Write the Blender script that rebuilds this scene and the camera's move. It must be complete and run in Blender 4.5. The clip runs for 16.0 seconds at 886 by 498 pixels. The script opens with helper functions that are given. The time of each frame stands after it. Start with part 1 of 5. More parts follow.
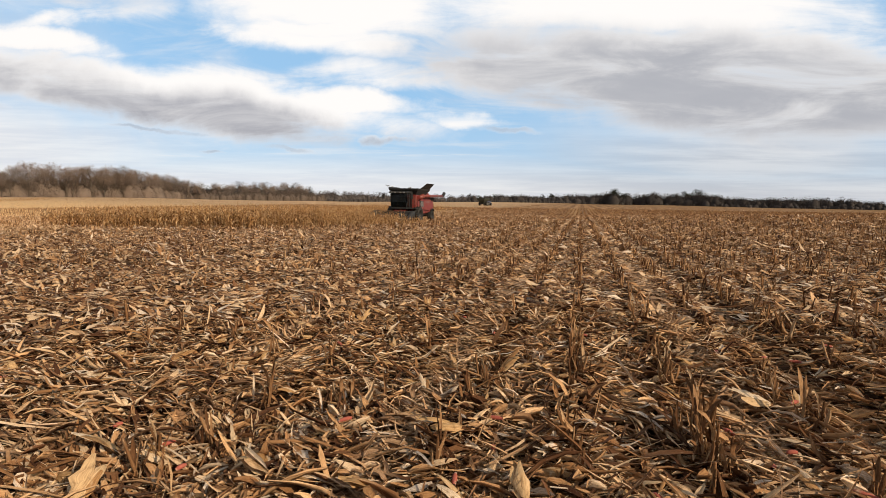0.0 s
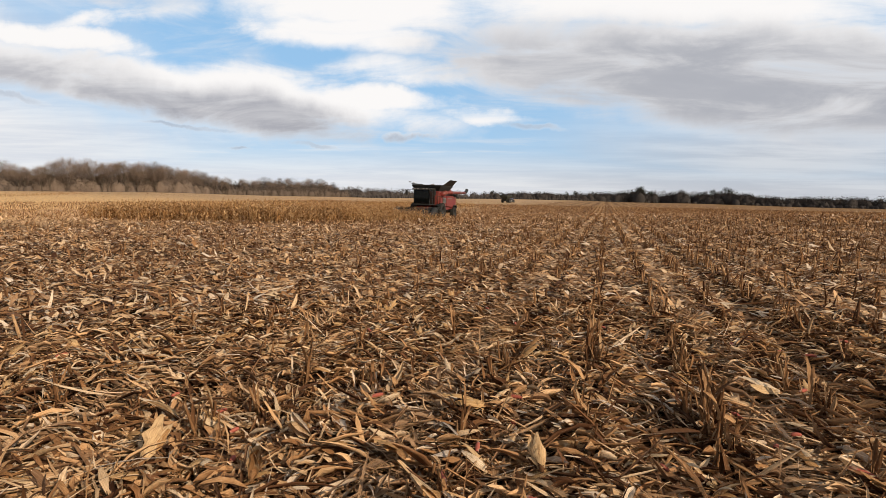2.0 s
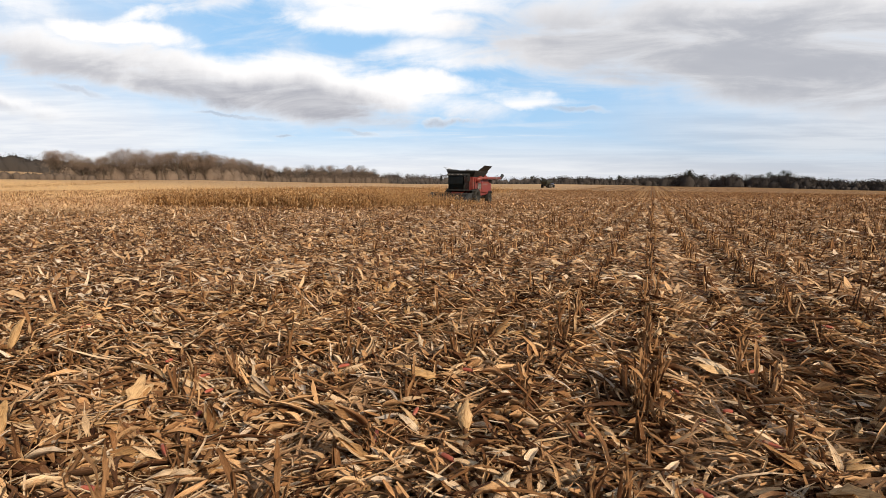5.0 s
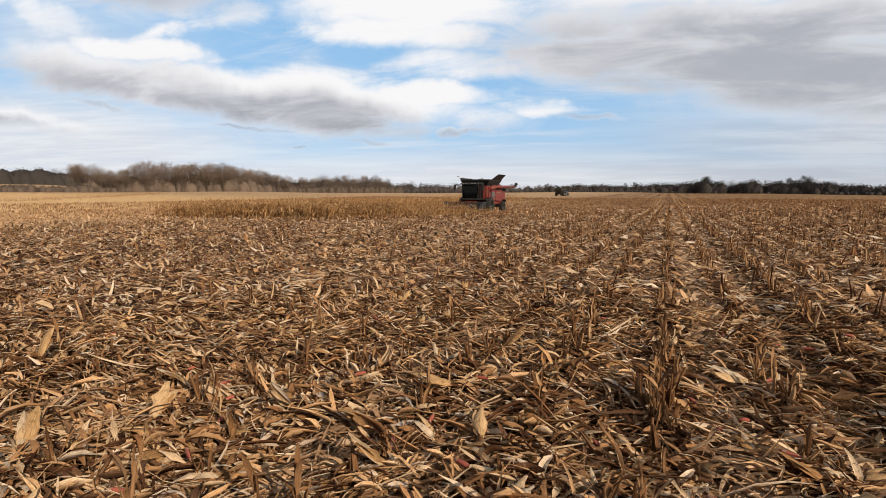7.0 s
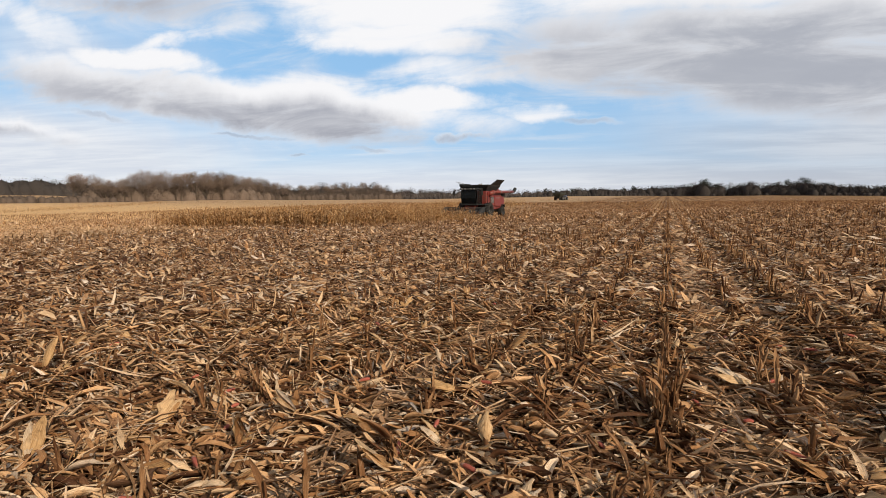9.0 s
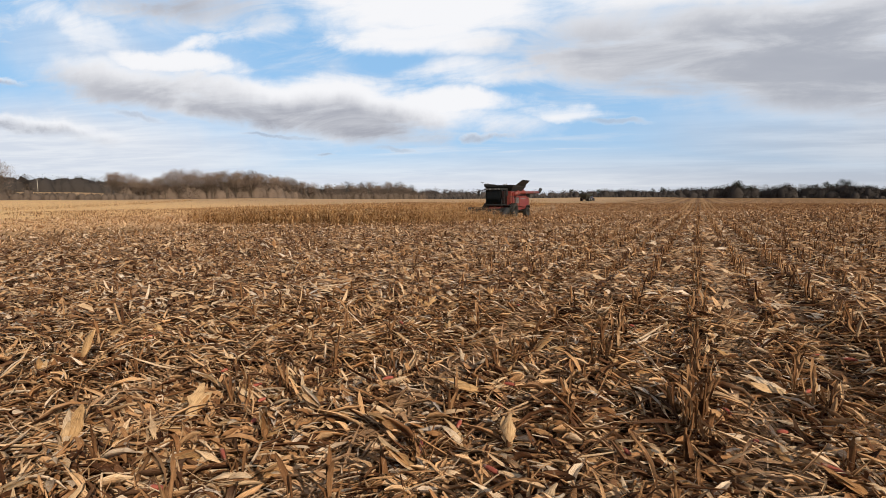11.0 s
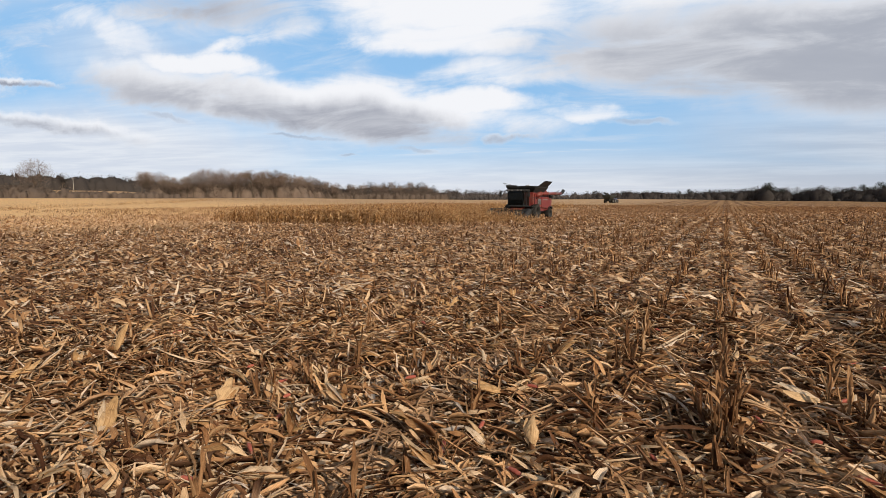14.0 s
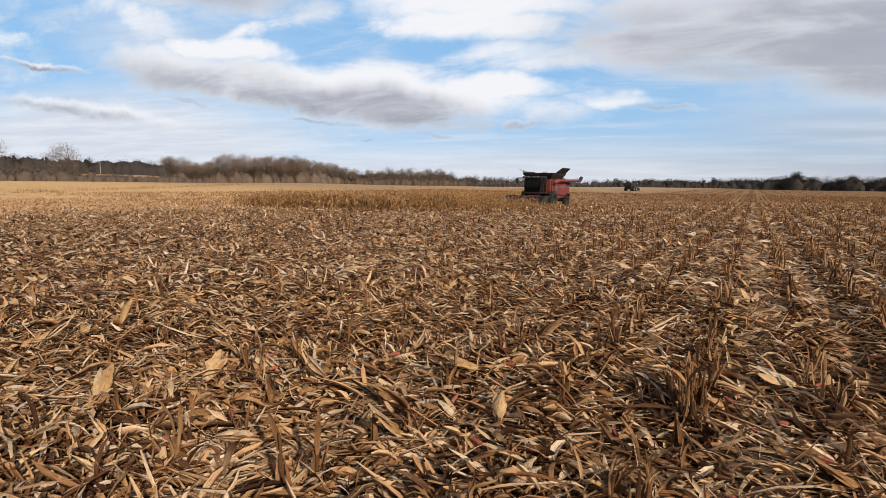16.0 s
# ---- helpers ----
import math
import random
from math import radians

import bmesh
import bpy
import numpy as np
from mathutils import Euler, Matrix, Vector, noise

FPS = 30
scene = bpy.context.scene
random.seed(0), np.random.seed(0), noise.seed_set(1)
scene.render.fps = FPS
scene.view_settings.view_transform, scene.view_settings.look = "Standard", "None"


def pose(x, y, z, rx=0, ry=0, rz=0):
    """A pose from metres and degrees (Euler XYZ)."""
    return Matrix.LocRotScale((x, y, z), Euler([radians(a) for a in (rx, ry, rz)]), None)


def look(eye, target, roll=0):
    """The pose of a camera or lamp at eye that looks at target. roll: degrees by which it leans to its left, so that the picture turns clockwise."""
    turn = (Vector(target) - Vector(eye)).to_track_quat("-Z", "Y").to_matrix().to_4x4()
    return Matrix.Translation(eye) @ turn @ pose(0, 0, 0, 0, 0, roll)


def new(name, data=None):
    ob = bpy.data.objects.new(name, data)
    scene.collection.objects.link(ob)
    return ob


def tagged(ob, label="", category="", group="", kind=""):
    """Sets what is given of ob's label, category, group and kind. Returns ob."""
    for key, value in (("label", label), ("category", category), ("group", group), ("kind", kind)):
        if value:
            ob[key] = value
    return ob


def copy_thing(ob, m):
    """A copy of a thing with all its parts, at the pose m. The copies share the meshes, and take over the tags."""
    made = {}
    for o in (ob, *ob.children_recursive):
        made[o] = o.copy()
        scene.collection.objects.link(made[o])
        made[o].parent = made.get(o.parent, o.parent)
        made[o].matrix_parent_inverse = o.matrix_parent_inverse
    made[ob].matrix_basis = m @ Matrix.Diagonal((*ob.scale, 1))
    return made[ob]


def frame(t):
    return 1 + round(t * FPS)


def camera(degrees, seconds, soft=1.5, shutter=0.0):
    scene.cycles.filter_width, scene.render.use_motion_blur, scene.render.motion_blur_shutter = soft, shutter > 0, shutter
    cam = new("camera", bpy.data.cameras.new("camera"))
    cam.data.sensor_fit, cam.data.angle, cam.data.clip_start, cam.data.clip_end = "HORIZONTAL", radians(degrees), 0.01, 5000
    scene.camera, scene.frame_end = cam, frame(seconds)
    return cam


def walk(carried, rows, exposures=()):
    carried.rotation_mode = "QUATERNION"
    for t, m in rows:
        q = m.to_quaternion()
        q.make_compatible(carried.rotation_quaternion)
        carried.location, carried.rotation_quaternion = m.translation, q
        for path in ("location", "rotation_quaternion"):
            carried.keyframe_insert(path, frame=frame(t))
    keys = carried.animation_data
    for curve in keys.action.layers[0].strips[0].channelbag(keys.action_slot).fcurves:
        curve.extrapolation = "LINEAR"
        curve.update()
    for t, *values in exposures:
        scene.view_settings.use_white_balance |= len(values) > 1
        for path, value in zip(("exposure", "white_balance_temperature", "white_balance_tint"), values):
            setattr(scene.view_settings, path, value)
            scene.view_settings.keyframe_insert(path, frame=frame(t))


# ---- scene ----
cam = camera(86.5, 16.0, soft=0.8)
# the field falls to the west: the path was taken square to the slope and is levelled here
LEVEL = pose(0, 0, 0, 0, -1.5, 0)
PATH = [
    (0, (-0.515, 0.426, 1.612), (-1.076, 2.338, 1.429), -0.6),
    (0.5, (-0.524, 0.436, 1.613), (-1.113, 2.338, 1.425), -0.4),
    (1, (-0.512, 0.436, 1.606), (-1.132, 2.328, 1.416), -0.4),
    (1.5, (-0.5, 0.349, 1.609), (-1.132, 2.238, 1.425), -0.1),
    (2, (-0.465, 0.159, 1.596), (-1.114, 2.041, 1.4), -0.2),
    (2.5, (-0.387, 0.065, 1.59), (-1.018, 1.95, 1.369), 0.1),
    (3, (-0.248, 0.135, 1.57), (-0.845, 2.028, 1.325), -0.1),
    (3.5, (0.059, 0.271, 1.564), (-0.57, 2.15, 1.293), 0.5),
    (4, (0.171, 0.284, 1.594), (-0.518, 2.14, 1.311), 0.3),
    (4.2, (0.191, 0.25, 1.59), (-0.528, 2.095, 1.313), 0.0),
    (6.5, (0.222, 0.122, 1.598), (-0.633, 1.915, 1.366), -0.7),
    (7, (0.233, 0.105, 1.602), (-0.627, 1.898, 1.386), -1.1),
    (7.5, (0.229, 0.095, 1.604), (-0.624, 1.893, 1.403), -1.7),
    (8, (0.237, 0.076, 1.607), (-0.606, 1.879, 1.418), -1.9),
    (8.5, (0.231, 0.067, 1.603), (-0.609, 1.873, 1.415), -1.8),
    (9, (0.223, 0.074, 1.603), (-0.636, 1.87, 1.411), -1.8),
    (11.5, (0.208, 0.073, 1.605), (-0.758, 1.814, 1.411), -1.2),
    (12, (0.198, 0.074, 1.597), (-0.782, 1.805, 1.391), -1.2),
    (12.5, (0.197, 0.082, 1.598), (-0.795, 1.805, 1.386), -1.3),
    (13, (0.2, 0.083, 1.608), (-0.801, 1.802, 1.4), -1.3),
    (13.5, (0.194, 0.074, 1.604), (-0.815, 1.79, 1.408), -1.0),
    (14, (0.196, 0.057, 1.603), (-0.83, 1.764, 1.418), -0.9),
    (14.5, (0.206, 0.049, 1.603), (-0.836, 1.747, 1.423), -0.6),
    (15, (0.296, 0.1, 1.597), (-0.768, 1.782, 1.401), -0.8),
    (15.5, (0.398, 0.131, 1.575), (-0.67, 1.808, 1.359), -0.5),
    (16, (0.479, 0.138, 1.555), (-0.608, 1.799, 1.315), -0.4),
]
walk(cam, [(t, LEVEL @ look(eye, target, roll)) for t, eye, target, roll in PATH],
     exposures=[(0.0, 0.06, 6750, 10), (2.5, 0.0, 6650, 10), (3.5, 0.18, 6650, 10), (4.2, 0.2, 6650, 10), (6.5, 0.0, 6550, 10), (9.0, -0.02, 6450, 10), (16.0, -0.05, 6300, 10)])

# ---------------------------------------------------------------- sky and sun
SUN_AZIMUTH = 118.0      # degrees clockwise from the crop rows
SUN_HEIGHT = 27.0
world = bpy.data.worlds.new("sky")
scene.world = world
world.use_nodes = True
wt = world.node_tree
wt.nodes.clear()


class Net:
    """Short hand for wiring a node tree."""

    def __init__(self, tree):
        self.tree = tree

    def put(self, kind, inputs=(), **settings):
        node = self.tree.nodes.new(kind)
        for key, value in settings.items():
            setattr(node, key, value)
        for key, value in dict(inputs).items():
            if isinstance(value, bpy.types.NodeSocket):
                self.tree.links.new(value, node.inputs[key])
            else:
                node.inputs[key].default_value = value
        return node

    def math(self, op, a, b=0.0, c=0.0, clamp=False):
        return self.put("ShaderNodeMath", {0: a, 1: b, 2: c}, operation=op, use_clamp=clamp).outputs[0]

    def mix(self, fac, a, b, blend="MIX"):
        node = self.put("ShaderNodeMix", {0: fac, 6: a, 7: b}, data_type="RGBA", blend_type=blend)
        return node.outputs[2]

    def noise(self, vector, scale, detail=4.0, rough=0.55, distortion=0.0):
        return self.put("ShaderNodeTexNoise", {"Vector": vector, "Scale": scale, "Detail": detail,
                                               "Roughness": rough, "Distortion": distortion}).outputs["Fac"]

    def ramp(self, fac, stops, mode="LINEAR"):
        node = self.put("ShaderNodeValToRGB", {0: fac})
        node.color_ramp.interpolation = mode
        el = node.color_ramp.elements
        while len(el) < len(stops):
            el.new(0.5)
        for e, (p, c) in zip(el, stops):
            e.position = p
            e.color = (c[0], c[1], c[2], 1) if isinstance(c, tuple) else (c, c, c, 1)
        return node.outputs[0]

    def span(self, value, a, b, lo=0.0, hi=1.0, smooth=True):
        return self.put("ShaderNodeMapRange", {0: value, 1: a, 2: b, 3: lo, 4: hi},
                        interpolation_type="SMOOTHSTEP" if smooth else "LINEAR").outputs[0]


def build_sky():
    n = Net(wt)
    way = n.put("ShaderNodeTexCoord").outputs["Generated"]
    # the heaven laid out flat ahead of the field: u to the right, v upward
    turned = n.put("ShaderNodeMapping", {"Vector": way, "Rotation": (0, 0, radians(-14))}, vector_type="POINT").outputs[0]
    sep = n.put("ShaderNodeSeparateXYZ", {0: turned})
    ahead = n.math("MAXIMUM", sep.outputs[1], 0.12)
    u = n.math("DIVIDE", sep.outputs[0], ahead)
    v = n.math("DIVIDE", sep.outputs[2], ahead)
    up = n.math("MAXIMUM", sep.outputs[2], 0.0)
    flat = n.put("ShaderNodeCombineXYZ", {0: u, 1: v, 2: 0.0}).outputs[0]
    # cloud deck seen in perspective
    low = n.math("ADD", up, 0.10)
    deck = n.put("ShaderNodeCombineXYZ", {0: n.math("DIVIDE", sep.outputs[0], low),
                                          1: n.math("DIVIDE", sep.outputs[1], low), 2: 0.0}).outputs[0]
    soft = n.noise(deck, 0.85, 7, 0.56, 0.5)
    fine = n.noise(n.put("ShaderNodeMapping", {"Vector": flat, "Scale": (2.2, 8.5, 1)}).outputs[0], 1.6, 8, 0.6, 0.6)
    streak = n.noise(n.put("ShaderNodeMapping", {"Vector": flat, "Scale": (1.6, 26.0, 1)}).outputs[0], 1.5, 6, 0.6, 0.3)
    wob = n.put("ShaderNodeTexNoise", {"Vector": flat, "Scale": 5.0, "Detail": 6.0, "Roughness": 0.6})
    bend = n.put("ShaderNodeVectorMath", {0: wob.outputs["Color"], 1: (0.5, 0.5, 0.5)}, operation="SUBTRACT").outputs[0]
    bend = n.put("ShaderNodeVectorMath", {0: bend, 1: (0.30, 0.065, 0)}, operation="MULTIPLY").outputs[0]
    warped = n.put("ShaderNodeVectorMath", {0: flat, 1: bend}, operation="ADD").outputs[0]

    def blot(cu, cv, ru, rv, turn=0.0, edge=0.75, src=warped):
        m = n.put("ShaderNodeMapping", {"Vector": src, "Location": (cu, cv, 0), "Rotation": (0, 0, radians(turn)),
                                        "Scale": (ru, rv, 1)}, vector_type="TEXTURE").outputs[0]
        d = n.put("ShaderNodeVectorMath", {0: m}, operation="LENGTH").outputs["Value"]
        return n.span(d, 1.0 + edge * 0.4, 1.0 - edge)

    def most(*sockets):
        out = sockets[0]
        for s in sockets[1:]:
            out = n.math("MAXIMUM", out, s)
        return out

    # the long bank, the great roof of cloud to the north-east, the torn sheet to the west, small wisps
    bank = most(blot(-1.05, 0.285, 0.36, 0.075, -8), blot(-0.72, 0.232, 0.72, 0.062, -7, 0.55), blot(-0.60, 0.228, 0.38, 0.060, -6), blot(-0.52, 0.180, 0.36, 0.062, -9),
                blot(-0.25, 0.203, 0.19, 0.034, -4), blot(-0.95, 0.335, 0.24, 0.034, -9))
    roof = most(blot(-0.26, 0.415, 0.38, 0.105, -3), blot(-0.30, 0.338, 0.24, 0.045, -4), blot(0.52, 0.255, 0.70, 0.130, -5, 0.5),
                blot(0.07, 0.265, 0.20, 0.065, -6), blot(0.30, 0.40, 0.62, 0.085, -2))
    sheet = most(blot(-1.20, 0.425, 0.30, 0.060, -22, 0.95), blot(-0.95, 0.465, 0.38, 0.085, -8, 0.95), blot(-0.68, 0.405, 0.16, 0.040, 3, 0.95),
                 blot(-1.75, 0.42, 0.16, 0.035, -5))
    wisp = most(blot(-0.01, 0.168, 0.12, 0.020, -3), blot(-0.16, 0.128, 0.06, 0.013, -2), blot(-0.16, 0.258, 0.22, 0.036, -3),
                blot(-0.88, 0.370, 0.14, 0.024, 8, 0.95), blot(-1.50, 0.205, 0.46, 0.032, -8), blot(-1.62, 0.335, 0.28, 0.014, -9))
    dark = most(blot(-1.08, 0.213, 0.12, 0.010, -12), blot(-0.35, 0.108, 0.075, 0.007, -6), blot(-0.55, 0.110, 0.04, 0.004, -3),
                blot(-0.66, 0.150, 0.10, 0.006, -5), blot(0.10, 0.150, 0.07, 0.006, -3))
    haze = n.span(v, 0.15, 0.02)
    body = most(bank, roof, n.math("MULTIPLY", sheet, 0.68), n.math("MULTIPLY", wisp, 0.72))
    elsewhere = n.span(soft, 0.38, 0.52)
    inview = n.math("MULTIPLY", n.span(sep.outputs[1], 0.10, 0.35), n.span(v, 0.72, 0.5))
    torn = n.math("ADD", n.math("MULTIPLY", body, 0.98), n.math("MULTIPLY", n.math("SUBTRACT", fine, 0.5), 1.35))
    dens_in = n.math("MAXIMUM", n.span(torn, 0.08, 0.92), n.math("MULTIPLY", dark, 0.5))
    dens = n.put("ShaderNodeMix", {0: inview, 2: elsewhere, 3: dens_in}).outputs[0]
    veil = n.math("MULTIPLY", n.span(streak, 0.38, 0.70), n.span(v, 0.24, 0.05))
    veil = n.math("MAXIMUM", n.math("MULTIPLY", veil, 0.75), n.math("MULTIPLY", haze, 0.92))
    veil = n.math("MAXIMUM", veil, n.math("MULTIPLY", blot(-1.35, 0.11, 0.95, 0.17, -3, 0.6), 0.88))
    veil = n.math("MAXIMUM", veil, n.math("MULTIPLY", blot(0.60, 0.10, 0.55, 0.10, 0, 0.95), 0.85))
    veil = n.math("MAXIMUM", veil, n.math("MULTIPLY", blot(-1.15, 0.36, 0.42, 0.11, -12, 0.95), 0.6))
    veil = n.math("MAXIMUM", veil, n.math("MULTIPLY", n.span(fine, 0.42, 0.72), 0.5))
    # thick undersides are grey, rims and tops are white
    belly = most(blot(-0.62, 0.188, 0.56, 0.046, -9, 0.9), blot(-0.46, 0.165, 0.30, 0.05, -9, 0.8), n.math("MULTIPLY", blot(-1.05, 0.262, 0.40, 0.060, -8, 0.95), 0.8), blot(0.52, 0.238, 0.68, 0.115, -5, 0.5),
                 n.math("MULTIPLY", blot(0.06, 0.255, 0.22, 0.05, -6, 0.9), 0.6), n.math("MULTIPLY", blot(-0.93, 0.47, 0.32, 0.06, -8, 0.9), 0.8),
                 blot(-1.52, 0.195, 0.44, 0.020, -8, 0.95), blot(-1.62, 0.33, 0.28, 0.010, -9, 0.9), blot(-0.16, 0.126, 0.06, 0.010, -2, 0.9), dark)
    grey = n.math("MULTIPLY", belly, n.span(n.math("ADD", fine, n.math("MULTIPLY", streak, 0.3)), 0.38, 0.74, 0.5, 1.0))
    grey = n.put("ShaderNodeMix", {0: inview, 2: n.span(soft, 0.36, 0.48, 0.35, 1.0), 3: grey}).outputs[0]
    # the roof's underside lies higher and lighter than the bank's
    under = n.mix(n.span(u, -0.15, 0.15), (3.4, 3.55, 4.15, 1), (4.3, 4.5, 5.05, 1))
    under = n.mix(n.span(n.math("ADD", n.math("MULTIPLY", fine, 0.6), n.math("MULTIPLY", soft, 0.4)), 0.36, 0.62, 0.32, 0.0), under, (6.6, 6.7, 7.0, 1))
    under = n.mix(inview, (3.3, 3.15, 3.1, 1), under)
    cloud = n.mix(grey, (9.5, 9.45, 9.55, 1), under)
    cloud = n.mix(n.span(v, 0.14, 0.02, 0.0, 0.5), cloud, (6.6, 7.0, 7.6, 1))
    clear = n.put("ShaderNodeTexSky", sky_type="NISHITA", sun_disc=False, sun_elevation=radians(SUN_HEIGHT),
                  sun_rotation=radians(SUN_AZIMUTH), air_density=1.0, dust_density=0.6, ozone_density=2.0).outputs[0]
    clear = n.mix(0.75, clear, (3.3, 6.1, 9.4, 1))
    pale = n.mix(n.span(streak, 0.35, 0.65), (7.2, 7.4, 8.0, 1), (8.7, 8.7, 8.85, 1))
    pale = n.mix(n.math("MULTIPLY", blot(0.62, 0.08, 0.75, 0.18, 0, 0.95), 0.85), pale, n.mix(n.span(streak, 0.35, 0.65), (4.9, 5.1, 5.6, 1), (6.6, 6.75, 7.1, 1)))
    sky = n.mix(veil, clear, pale)
    sky = n.mix(dens, sky, cloud)
    back = n.put("ShaderNodeBackground", {0: sky, 1: 0.1})
    n.put("ShaderNodeOutputWorld", {0: back.outputs[0]})


build_sky()

sun_data = bpy.data.lights.new("sun", "SUN")
sun_data.energy, sun_data.angle, sun_data.color = 5.0, radians(1.0), (1.0, 0.88, 0.70)
sun = new("sun", sun_data)
sun_from = Vector((math.sin(radians(SUN_AZIMUTH)) * math.cos(radians(SUN_HEIGHT)),
                   math.cos(radians(SUN_AZIMUTH)) * math.cos(radians(SUN_HEIGHT)), math.sin(radians(SUN_HEIGHT))))
sun.matrix_world = look(sun_from * 200, (0, 0, 0))

# ---------------------------------------------------------------- materials


def material(name, build):
    mat = bpy.data.materials.new(name)
    mat.use_nodes = True
    mat.node_tree.nodes.clear()
    n = Net(mat.node_tree)
    shader = build(n)
    n.put("ShaderNodeOutputMaterial", {0: shader})
    return mat


def principled(n, color, rough=0.7, metal=0.0, bump=None, strength=0.3, distance=0.01, spec=0.4):
    ins = {"Base Color": color, "Roughness": rough, "Metallic": metal, "Specular IOR Level": spec}
    if bump is not None:
        ins["Normal"] = n.put("ShaderNodeBump", {"Height": bump, "Strength": strength, "Distance": distance}).outputs[0]
    return n.put("ShaderNodeBsdfPrincipled", ins).outputs[0]


def dry_leaf(stops, glow=0.12, grain=16.0, by_object=False, swaths=False):
    """Dead maize leaf or husk: tone by the piece, veins along it, mould spots."""
    def build(n):
        if by_object:
            rnd = n.put("ShaderNodeObjectInfo").outputs["Random"]
            isl = n.put("ShaderNodeNewGeometry").outputs["Random Per Island"]
            rnd = n.math("FRACT", n.math("ADD", rnd, n.math("MULTIPLY", isl, 0.6)))
        else:
            rnd = n.put("ShaderNodeNewGeometry").outputs["Random Per Island"]
        uv = n.put("ShaderNodeTexCoord").outputs["UV"]
        tone = n.ramp(rnd, stops)
        if swaths:
            # chaff from the header lies paler in long bands along the rows
            spot = n.put("ShaderNodeTexCoord").outputs["Object"]
            sep = n.put("ShaderNodeSeparateXYZ", {0: spot})
            px = sep.outputs[0]
            # the western field's sunlit patch, mixed into the leaf tone further down
            sun_patch = n.math("MULTIPLY", n.span(px, -22.0, -55.0, 0.0, 0.5), n.span(sep.outputs[1], 130.0, 60.0, 0.2, 1.0))
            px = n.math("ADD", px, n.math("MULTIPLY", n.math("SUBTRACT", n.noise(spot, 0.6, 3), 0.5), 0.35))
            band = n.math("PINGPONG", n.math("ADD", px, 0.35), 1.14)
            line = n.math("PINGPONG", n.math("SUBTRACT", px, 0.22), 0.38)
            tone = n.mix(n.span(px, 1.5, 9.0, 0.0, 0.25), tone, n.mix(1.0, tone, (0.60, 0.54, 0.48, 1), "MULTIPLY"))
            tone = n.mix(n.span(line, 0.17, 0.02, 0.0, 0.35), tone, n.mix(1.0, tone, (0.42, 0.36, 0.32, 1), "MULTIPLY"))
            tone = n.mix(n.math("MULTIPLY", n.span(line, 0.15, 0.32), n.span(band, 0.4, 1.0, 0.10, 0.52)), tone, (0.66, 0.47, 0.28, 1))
            tone = n.mix(sun_patch, tone, (0.84, 0.60, 0.35, 1))
        shift = n.put("ShaderNodeVectorMath", {0: uv, 1: n.put("ShaderNodeCombineXYZ", {0: n.math("MULTIPLY", rnd, 37.0), 1: n.math("MULTIPLY", rnd, 91.0), 2: 0.0}).outputs[0]}, operation="ADD").outputs[0]
        vein = n.noise(n.put("ShaderNodeMapping", {"Vector": shift, "Scale": (grain, 3.0, 1)}).outputs[0], 1.0, 3, 0.6)
        stain = n.noise(n.put("ShaderNodeMapping", {"Vector": shift, "Scale": (2.0, 7.0, 1)}).outputs[0], 1.0, 4, 0.6)
        col = n.mix(n.span(vein, 0.32, 0.70, 0.0, 0.75), tone, n.mix(1.0, tone, (0.42, 0.34, 0.27, 1), "MULTIPLY"))
        col = n.mix(n.span(stain, 0.52, 0.75, 0.0, 0.55), col, (0.12, 0.068, 0.032, 1))
        col = n.mix(n.span(stain, 0.42, 0.25, 0.0, 0.35), col, (0.66, 0.56, 0.38, 1))
        col = n.mix(1.0, col, (1.0, 0.925, 0.93, 1), "MULTIPLY")
        sh = principled(n, col, 0.8, 0, vein, 1.0, 0.004, 0.08)
        tr = n.put("ShaderNodeBsdfTranslucent", {0: col}).outputs[0]
        return n.put("ShaderNodeMixShader", {0: glow, 1: sh, 2: tr}).outputs[0]
    return build


STRAW = [(0.0, (0.060, 0.027, 0.015)), (0.27, (0.195, 0.096, 0.046)), (0.48, (0.46, 0.258, 0.114)),
         (0.69, (0.76, 0.50, 0.255)), (0.87, (0.88, 0.69, 0.43)), (1.0, (0.92, 0.82, 0.65))]
HUSK = [(0.0, (0.38, 0.21, 0.088)), (0.4, (0.58, 0.37, 0.16)), (0.7, (0.70, 0.51, 0.28)), (1.0, (0.80, 0.67, 0.47))]
STALK = [(0.0, (0.075, 0.034, 0.015)), (0.4, (0.20, 0.103, 0.044)), (0.8, (0.36, 0.205, 0.095)), (1.0, (0.50, 0.33, 0.175))]
STUBBLE = [(0.0, (0.055, 0.024, 0.012)), (0.35, (0.15, 0.074, 0.033)), (0.75, (0.40, 0.225, 0.10)), (1.0, (0.66, 0.44, 0.23))]
CORN = [(0.0, (0.10, 0.046, 0.018)), (0.3, (0.30, 0.155, 0.058)), (0.65, (0.62, 0.375, 0.15)), (1.0, (0.86, 0.66, 0.37))]
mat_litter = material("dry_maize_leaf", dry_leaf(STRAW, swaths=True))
mat_husk = material("dry_husk", dry_leaf(HUSK, 0.15, 18, True))
mat_stub = material("cut_stalk", dry_leaf(STALK, 0.0, 30, True))
SHEATH = [(0.0, (0.10, 0.046, 0.021)), (0.5, (0.30, 0.165, 0.075)), (0.85, (0.46, 0.285, 0.14)), (1.0, (0.62, 0.45, 0.26))]
mat_sheath = material("leaf_sheath", dry_leaf(SHEATH, 0.1, 14, True))
mat_stubble = material("stubble", dry_leaf(STUBBLE, 0.08, 30))
mat_corn = material("standing_maize", dry_leaf(CORN, 0.25, 30))


